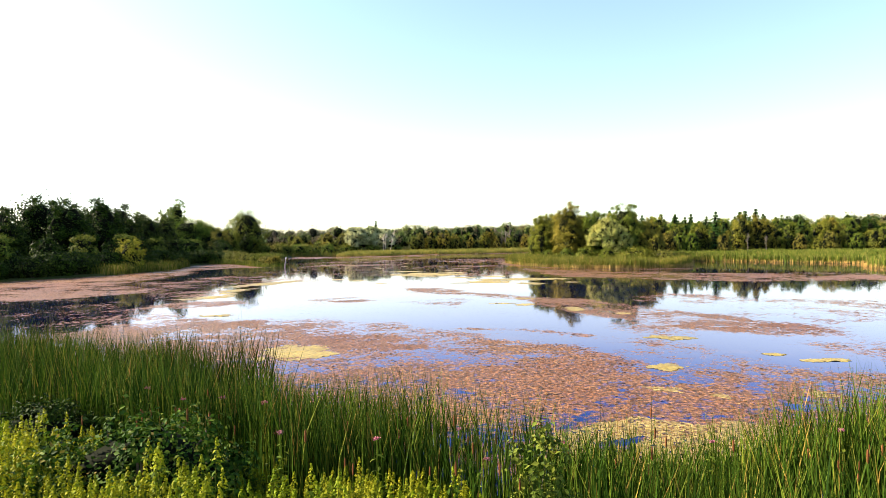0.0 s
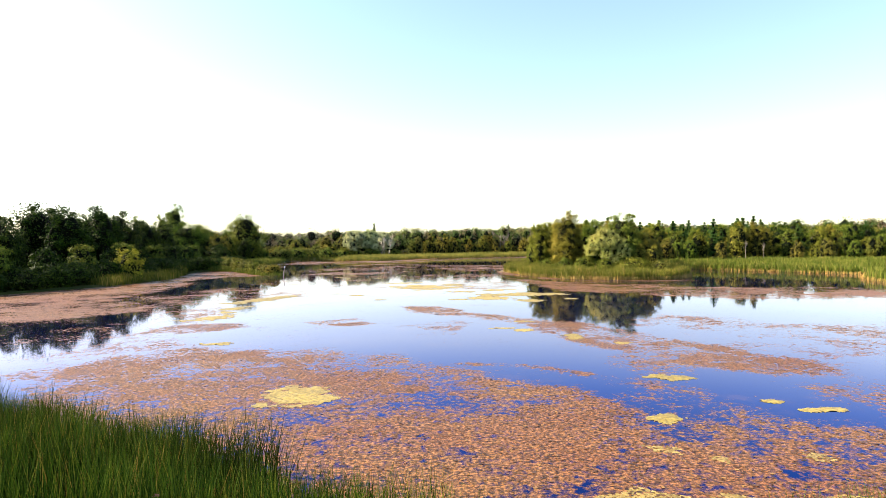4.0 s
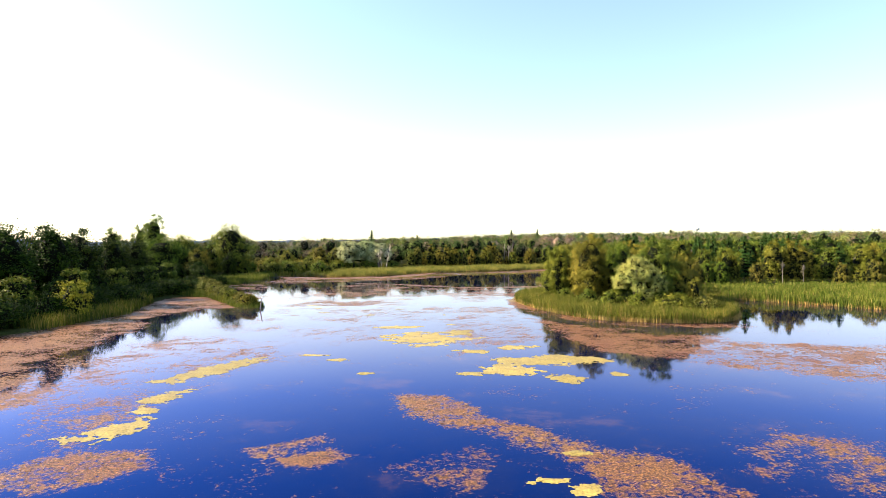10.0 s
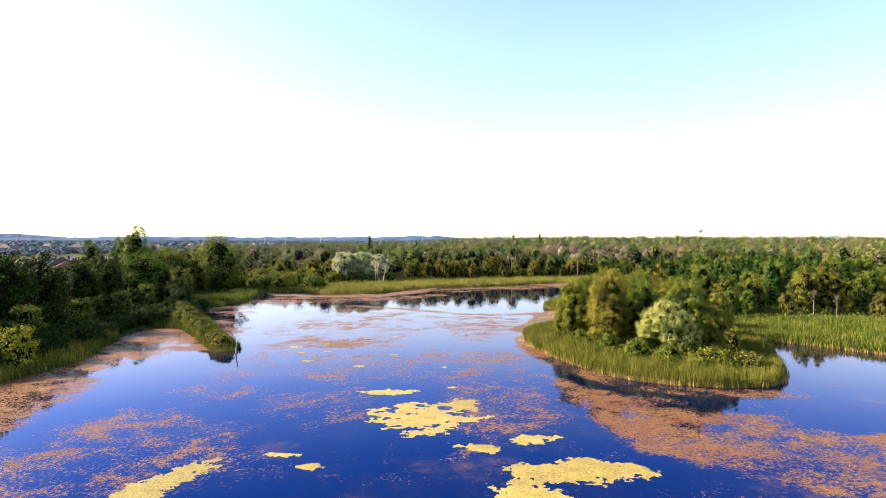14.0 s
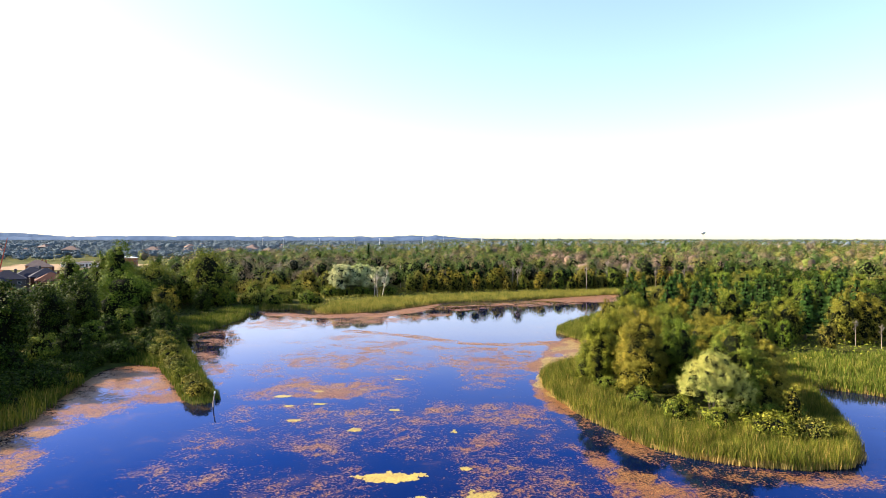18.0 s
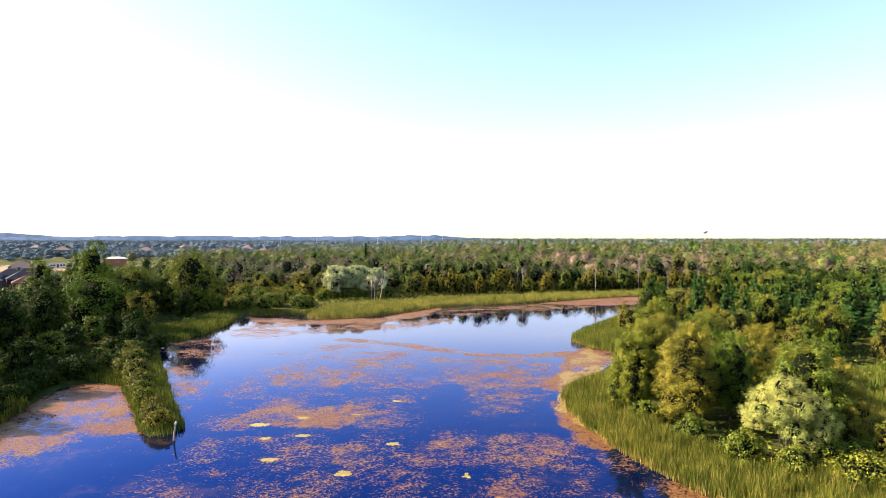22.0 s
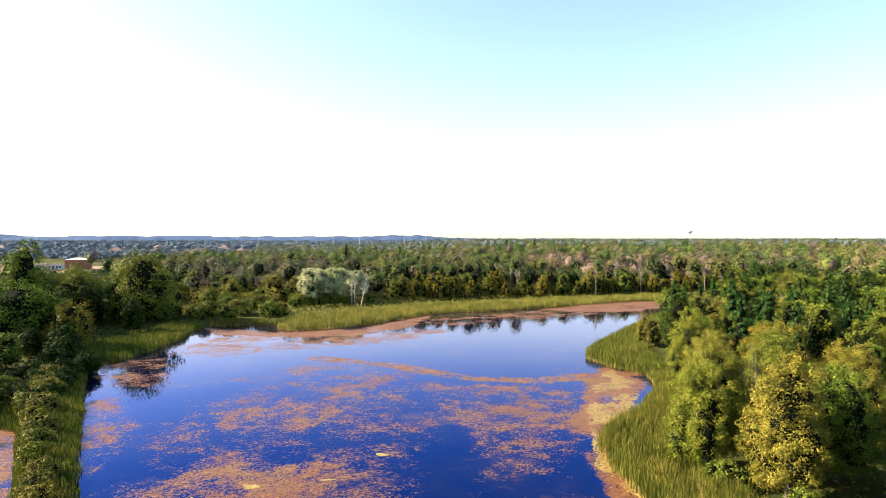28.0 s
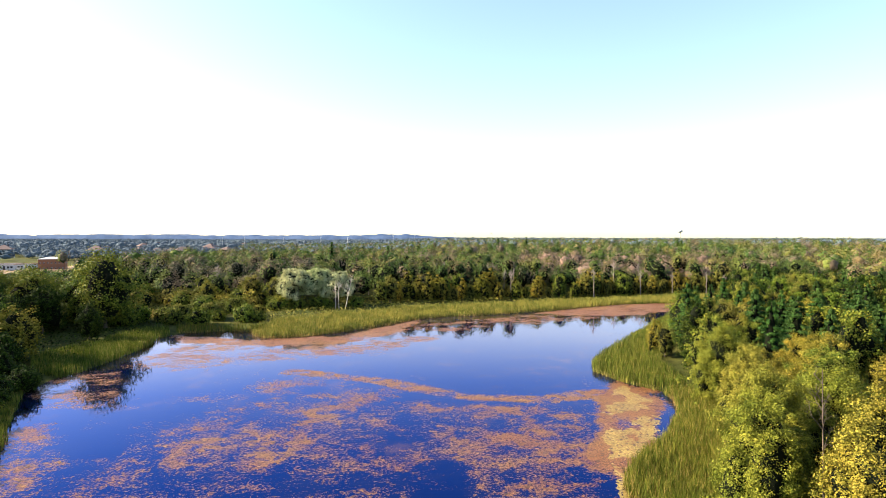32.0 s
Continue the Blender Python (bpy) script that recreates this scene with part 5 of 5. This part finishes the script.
# ---- the near bank ----
def goldenrod(name, label, count, seed, spread, tall):
    """A clump of leafy stalks that end in yellow-green plumes."""
    rng = np.random.default_rng(seed)
    ob = thing(name, label, "wildflower", "goldenrod on the near bank")
    stems, cs, ns, cp, npl = [], [], [], [], []
    for n in range(count):
        a, r = rng.uniform(0, 6.28), spread * math.sqrt(rng.random())
        x, y, h = r * math.cos(a), r * math.sin(a), tall * rng.uniform(0.7, 1.1)
        lx, ly = rng.normal(0, 0.08, 2)
        stems.append(tube([(x, y, -0.1), (x + lx * 0.4, y + ly * 0.4, h * 0.5), (x + lx, y + ly, h)], [0.008, 0.006, 0.003], 3))
        for k in range(26):
            u = 0.2 + 0.7 * k / 26
            b = k * 2.4 + n
            cs.append((x + lx * u + 0.05 * math.cos(b), y + ly * u + 0.05 * math.sin(b), h * u))
            ns.append((math.cos(b) * 0.4, math.sin(b) * 0.4, 1))
        for k in range(46):
            u = rng.random()
            b = rng.uniform(0, 6.28)
            rr = 0.085 * (1 - u) * rng.uniform(0.3, 1)
            cp.append((x + lx + rr * math.cos(b), y + ly + rr * math.sin(b), h * (0.86 + 0.2 * u)))
            npl.append((math.cos(b), math.sin(b), 0.8))
    part("woody_base", mesh_np("stems", *joined(stems), M_BROAD), M_BROAD, ob)
    part("foliage", mesh_np("foliage", *leaves(np.array(cs), np.array(ns) + 0.3 * rng.normal(size=(len(ns), 3)), 0.11, rng, 0.35), M_GOLDROD_LEAF), M_GOLDROD_LEAF, ob)
    part("plume", mesh_np("plumes", *leaves(np.array(cp), np.array(npl), 0.035, rng, 0.7), M_PLUME), M_PLUME, ob, "yellow-green flower plumes")
    return ob


M_GOLDROD_LEAF = foliage("goldenrod_leaf", [(0, (0.032, 0.058, 0.005)), (0.6, (0.074, 0.115, 0.009)), (1, (0.14, 0.175, 0.014))], glow=0.3)
M_PLUME = foliage("goldenrod_plume", [(0, (0.18, 0.21, 0.01)), (1, (0.30, 0.30, 0.016))], glow=0.35)
rod_a = goldenrod("goldenrod_clump", "clump of yellow-green goldenrod coming into flower", 22, 301, 0.55, 1.25)
rod_b = goldenrod("goldenrod_clump", "clump of leafy goldenrod on the bank", 18, 302, 0.5, 1.1)
for n in range(90):
    x = -8.5 + 8.4 * R.random() ** 0.9
    y = 4.2 + 3.2 * R.random() + 0.3 * max(0.0, -x - 4)
    if (x + 4.9) ** 2 + (y - 6.6) ** 2 < 1.3 or (x > -1.5 and y > 6.4):
        continue
    STAND.put((rod_a, rod_b)[n % 2], x, y, R.uniform(0.8, 1.15), R.uniform(0, 360))

dogwood = shrub("dogwood_bush", "rounded dogwood bush with small dark green leaves on the bank", 1.75, 2.7, M_REED_NEAR, 16000, 0.07, 303)
STAND.put(dogwood, -4.7, 6.7, 1.05, 0)
dogwood_b = shrub("dogwood_bush", "dark leafy bush tinged with red at the edge of the cattails", 1.6, 2.6, M_DARK_SHADE, 12000, 0.07, 304)
STAND.put(dogwood_b, -7.9, 9.3, 1.0, 0)
sapling = broad_tree("ash_sapling", "light green ash sapling among the cattails", 2.3, 0.95, 0.3, M_BROAD, 1500, 0.09, 305, girth=0.015, core=False)
STAND.put(sapling, 0.65, 6.2, 1.0, 0)


def flower(name, label, seed):
    rng = np.random.default_rng(seed)
    ob = thing(name, label, "wildflower", "pink flowers on the near bank")
    part("stem", mesh_np("stem", *tube([(0, 0, -0.1), (0.02, 0, 0.9), (0.05, 0.02, 1.75)], [0.01, 0.008, 0.005], 4), M_BROAD), M_BROAD, ob)
    c = rng.normal(size=(90, 3)) * (0.02, 0.02, 0.012) + (0.05, 0.02, 1.78)
    part("bloom", mesh_np("bloom", *leaves(c, rng.normal(size=(90, 3)) + (0, 0, 0.6), 0.02, rng, 0.8), M_PINK), M_PINK, ob, "dusty pink flower head")
    u = np.linspace(0.2, 1.6, 24)
    b = np.arange(24) * 2.2
    c = np.stack([0.06 * np.cos(b), 0.06 * np.sin(b), u], 1)
    part("leafage", mesh_np("leaves", *leaves(c, np.stack([0.4 * np.cos(b), 0.4 * np.sin(b), 1 + 0 * b], 1), 0.13, rng, 0.35), M_BROAD), M_BROAD, ob)
    return ob


joe = flower("pink_wildflower", "tall pink wildflower among the cattails", 311)
for x, y, s in ((-2.9, 7.0, 1.0), (-1.6, 7.2, 0.98), (-5.2, 9.0, 1.05), (-4.6, 9.6, 1.05), (-0.3, 8.0, 1.0), (1.2, 7.6, 0.95), (3.4, 7.4, 0.95), (-6.1, 9.6, 1.1), (-0.1, 6.6, 0.95), (5.6, 7.6, 1.0), (-3.6, 8.8, 1.1)):
    STAND.put(joe, x, y, s, R.uniform(0, 360))


def cattail_head(name, label):
    ob = thing(name, label, "cattail", "cattail heads on the near bank")
    part("stalk", mesh_np("stalk", *tube([(0, 0, -0.1), (0.02, 0, 1.0), (0.03, 0.01, 2.0)], [0.008, 0.007, 0.003], 4), M_REED_NEAR), M_REED_NEAR, ob)
    part("head", mesh_np("head", *tube([(0.02, 0, 1.62), (0.02, 0, 1.65), (0.022, 0, 1.78), (0.024, 0, 1.81)], [0.004, 0.014, 0.014, 0.004], 6), M_HEAD, True), M_HEAD, ob, "brown seed head")
    return ob


head = cattail_head("cattail", "cattail stalk with a brown seed head")
for n in range(90):
    x = R.uniform(-7, 10)
    y = 5.5 + 4.0 * R.random() + 0.35 * max(0.0, -x)
    STAND.put(head, x, y, R.uniform(0.8, 1.08), R.uniform(0, 360))

# ---- posts and stumps in the pond ----
post = thing("old_post", "leaning weathered post standing in the pond", "post")
part("shaft", mesh_np("shaft", *tube([(0, 0, -1), (0.1, 0, 0.8), (0.28, 0, 1.9)], [0.13, 0.11, 0.07], 8), M_DEAD, True), M_DEAD, post)
part("cap", mesh_np("cap", *tube([(0.25, 0, 1.85), (0.28, 0, 2.0), (0.36, 0, 2.25), (0.34, 0, 2.3)], [0.05, 0.14, 0.10, 0.02], 8), M_WHITE, True), M_WHITE, post, "pale worn top")
post.matrix_world = pose(-32.7, 127.4, 0)

snag = dead_tree("fallen_branch", "bare fallen branch lying on the reeds", 3.0, 321, M_DEAD, depth=2)
snag.matrix_world = pose(38.0, 109.6, 1.1, 0, 70, 100)

# ---- houses beyond the west trees ----
def box(x0, x1, y0, y1, z0, z1):
    bm = bmesh.new()
    bmesh.ops.create_cube(bm, size=1.0, matrix=Matrix.Translation(((x0 + x1) / 2, (y0 + y1) / 2, (z0 + z1) / 2)) @ Matrix.Diagonal((x1 - x0, y1 - y0, z1 - z0, 1)))
    bmesh.ops.bevel(bm, geom=bm.edges[:], offset=min(0.03, 0.2 * (z1 - z0)), segments=1, affect="EDGES")
    return bm


def hip_roof(w, d, z, rise, over=0.5, thick=0.25):
    """A hipped roof with eaves, as a closed solid."""
    bm = bmesh.new()
    a, b = w / 2 + over, d / 2 + over
    ridge = max(0.4, a - b)
    low = [bm.verts.new(p) for p in ((-a, -b, z - thick), (a, -b, z - thick), (a, b, z - thick), (-a, b, z - thick))]
    eave = [bm.verts.new(p) for p in ((-a, -b, z), (a, -b, z), (a, b, z), (-a, b, z))]
    top = [bm.verts.new(p) for p in ((-ridge, 0, z + rise), (ridge, 0, z + rise))]
    for f in ((0, 3, 2, 1),):
        bm.faces.new([low[k] for k in f])
    for k in range(4):
        bm.faces.new((low[k], low[(k + 1) % 4], eave[(k + 1) % 4], eave[k]))
    bm.faces.new((eave[0], eave[1], top[1], top[0]))
    bm.faces.new((eave[2], eave[3], top[0], top[1]))
    bm.faces.new((eave[1], eave[2], top[1]))
    bm.faces.new((eave[3], eave[0], top[0]))
    return bm


def house(name, label, w, d, h, rise, wall_mat, roof_mat, group="", gable=True, floors=2):
    ob = thing(name, label, "house", group)
    part("wall", box(-w / 2, w / 2, -d / 2, d / 2, -0.3, h), wall_mat, ob)
    roof = part("roof", hip_roof(w, d, h + 0.25, rise), roof_mat, ob)
    part("chimney", box(w * 0.2, w * 0.2 + 0.9, -0.4, 0.4, h + rise * 0.4, h + rise + 0.8), wall_mat, roof)
    if gable:
        part("wing", box(-w * 0.32, w * 0.02, -d / 2 - 2.2, -d / 2 + 0.1, -0.3, h * 0.86), wall_mat, ob)
        g = hip_roof(w * 0.36, 3.2, h * 0.86 + 0.22, rise * 0.5)
        bmesh.ops.translate(g, verts=g.verts[:], vec=(-w * 0.15, -d / 2 - 0.8, 0))
        part("wing_roof", g, roof_mat, ob)
    for side in range(4):
        span, off = (w, d / 2) if side % 2 == 0 else (d, w / 2)
        for f in range(floors):
            for k in range(max(2, int(span / 3.4))):
                u = (k + 0.5) / max(2, int(span / 3.4)) * span - span / 2
                z = 1.0 + f * (h / floors)
                bm = box(-0.6, 0.6, -0.06, 0.06, 0, 1.4)
                m = pose(0, 0, 0, 0, 0, 90 * side) @ pose(u, -off - 0.03, z)
                bm.transform(m)
                win = part("window", bm, M_WHITE, ob)
                bm = box(-0.5, 0.5, -0.11, 0.0, 0.1, 1.3)
                bm.transform(m)
                part("pane", bm, M_GLASS, win)
    return ob


ROW = "houses beyond the west trees"
home_a = house("house", "two-storey grey house with a dark hipped roof", 13, 11, 6.0, 3.6, M_WALL_G, M_ROOF, ROW)
home_b = house("house", "two-storey brick house with a dark hipped roof", 12, 11, 6.0, 3.8, M_WALL_B, M_ROOF, ROW)
home_c = house("house", "brick house with a brown shingle roof", 11, 10, 5.2, 3.2, M_WALL_B, M_ROOF_R, ROW)
for ob, x, y, turn in ((home_a, -183, 300, 35), (home_c, -168, 306, 35), (home_b, -178, 318, 35), (home_a, -196, 288, 35), (home_b, -205, 306, 35), (home_a, -192, 330, 35), (home_b, -212, 275, 35), (home_a, -222, 296, 35), (home_b, -226, 262, 35)):
    STAND.put(ob, x, y, 1.0, turn)
site = house("unfinished_building", "unfinished sheathed building with a pale hipped roof", 24, 16, 11, 2.2, M_WALL_O, M_WHITE, "", False, 2)
STAND.put(site, -252, 536, 0.68, 20)


def trailer(name, label):
    """A long office box on two axles, with a door and windows."""
    ob = thing(name, label, "trailer", "site trailers")
    part("body", box(-5, 5, -1.3, 1.3, 0.6, 3.3), M_WHITE, ob)
    part("roof", box(-5.15, 5.15, -1.4, 1.4, 3.3, 3.45), M_ROOF_L, ob)
    part("door", box(-0.5, 0.5, -1.36, -1.3, 0.7, 2.8), M_WALL_G, ob)
    for x in (-3.2, -1.8, 1.8, 3.2):
        part("window", box(x - 0.5, x + 0.5, -1.35, -1.3, 1.7, 2.6), M_GLASS, ob)
    for x in (-3.0, 3.0):
        part("axle", box(x - 0.5, x + 0.5, -1.1, 1.1, 0.0, 0.62), M_STEEL, ob)
    return ob


cabin = trailer("site_trailer", "white office trailer on the bare building ground")
for x, y, turn in ((-262, 522, 20), (-268, 534, 20), (-276, 526, 25), (-284, 540, 15), (-270, 512, 20), (-290, 524, 20)):
    STAND.put(cabin, x, y, 1.3, turn)
frame_a = house("unfinished_house", "unfinished house with orange sheathing and a pale roof", 12, 10, 6, 3.5, M_WALL_O, M_ROOF_L, "houses under construction", True)
for x, y, turn in ((-262, 395, 30), (-285, 405, 30), (-240, 410, 30), (-300, 380, 30), (-255, 430, 30), (-310, 420, 30)):
    STAND.put(frame_a, x, y, 1.0, turn)
FIELD = [(-330, 480), (-226, 480), (-216, 540), (-250, 590), (-380, 590)]
far_home = house("far_house", "far house with a pale pinkish roof", 13, 11, 5.5, 3.4, M_WALL_G, M_ROOF_L, "far houses", False)
for n in range(26):
    x, y = R.uniform(470, 640), R.uniform(690, 800)
    STAND.put(far_home, x, y, 1.0, R.uniform(0, 90), z=8.5)
for n in range(46):
    y = R.uniform(760, 1500)
    x = R.uniform(-0.75, -0.15) * y
    STAND.put(far_home, x, y, R.uniform(0.9, 1.5), R.uniform(0, 90))


def field_sheet(name, poly, label, mat, lift=0.15):
    p = np.asarray(poly, float)
    xs, ys = np.arange(p[:, 0].min(), p[:, 0].max(), 8.0), np.arange(p[:, 1].min(), p[:, 1].max(), 8.0)
    X, Y = np.meshgrid(xs, ys)
    x, y = X.ravel(), Y.ravel()
    w = len(xs)
    i = (np.arange(len(ys) - 1)[:, None] * w + np.arange(w - 1)[None]).ravel()
    q = np.stack([i, i + 1, i + w + 1, i + w], 1)
    q = q[inside(poly, x, y)[q].all(1)]
    return tagged(new(name, mesh_np(name, np.stack([x, y, ground_z(x, y) + lift], 1), q, mat, True)), label, "field", kind="structure")


field_sheet("bare_field", FIELD, "bare sandy building ground", M_SAND, 0.3)

# ---- tall masts on the skyline ----
tower = thing("water_tower", "pale water tower on the skyline", "tower")
part("column", mesh_np("column", *tube([(0, 0, 0), (0, 0, 24), (0, 0, 27)], [1.5, 1.0, 3.0], 12), M_WHITE, True), M_WHITE, tower)
part("tank", mesh_np("tank", *tube([(0, 0, 26), (0, 0, 27), (0, 0, 29.5), (0, 0, 31), (0, 0, 31.2)], [2.5, 5.0, 5.6, 3.6, 0.1], 16), M_WHITE, True), M_WHITE, tower)
part("mast", mesh_np("mast", *tube([(0, 0, 31), (0, 0, 37)], [0.3, 0.15], 6), M_WHITE, True), M_WHITE, tower)
tower.matrix_world = pose(545, 1200, 9, 0, 0, 0)
crane = thing("crane", "red lattice crane boom over the building ground", "crane")
part("boom", mesh_np("boom", *tube([(0, 0, 0), (2, 0, 8), (6, 0, 24)], [0.5, 0.45, 0.2], 4), M_RED), M_RED, crane)
part("cab", box(-1.8, 1.8, -1.4, 1.4, 0, 3.0), M_RED, crane)
crane.matrix_world = pose(-277, 426, 0.5)
lamp = thing("street_lamp", "tall pale lamp mast above the woods", "lamp mast", "lamp masts on the plain")
part("pole", mesh_np("pole", *tube([(0, 0, 0), (0, 0, 12), (0, 0, 24)], [0.35, 0.28, 0.2], 6), M_WHITE, True), M_WHITE, lamp)
part("lamp_head", box(-1.6, 1.6, -0.5, 0.5, 23.6, 24.4), M_WHITE, lamp)
for k in range(9):
    STAND.put(lamp, -330 + 62 * k + R.uniform(-15, 15), 1180 + R.uniform(-60, 60), 1.0, 0)

# ---- scattered trees of the settled plain ----
PLAIN = [(-1300, 700), (-240, 640), (-250, 1150), (-400, 1800), (-1900, 1800)]
far_woods("woods", PLAIN, 16, 281, 40, 2.0, 9, solid=M_PLAIN_HAZE, keep=lambda x, y: fbm(x, y, 110, 7, 3) > 0.40)
WEST_PLAIN = [(-600, 120), (-240, 120), (-240, 250), (-330, 370), (-430, 440), (-540, 640), (-1200, 700)]
far_woods("woods", WEST_PLAIN, 14, 282, 30, 2.6, 11, lambda x, y: fbm(x, y, 60, 8, 3) > 0.45)
BETWEEN = [(-165, 320), (-140, 300), (-130, 430), (-160, 520), (-205, 470), (-240, 440)]
far_woods("woods", BETWEEN, 7, 283, 110, 1.0, 6.5, lambda x, y: fbm(x, y, 30, 9, 3) > 0.4)
pine_far = pine_tree("pine_tree", "lone dark pine above the far woods", 22, 10, 1500, 1.1, 284, "pines above the far woods")
for x, y, s in ((-40, 420, 0.95), (70, 520, 0.9), (-10, 470, 0.8), (100, 560, 0.9), (200, 500, 0.85), (33, 317, 0.55), (52, 322, 0.5)):
    STAND.put(pine_far, x, y, s, R.uniform(0, 360))
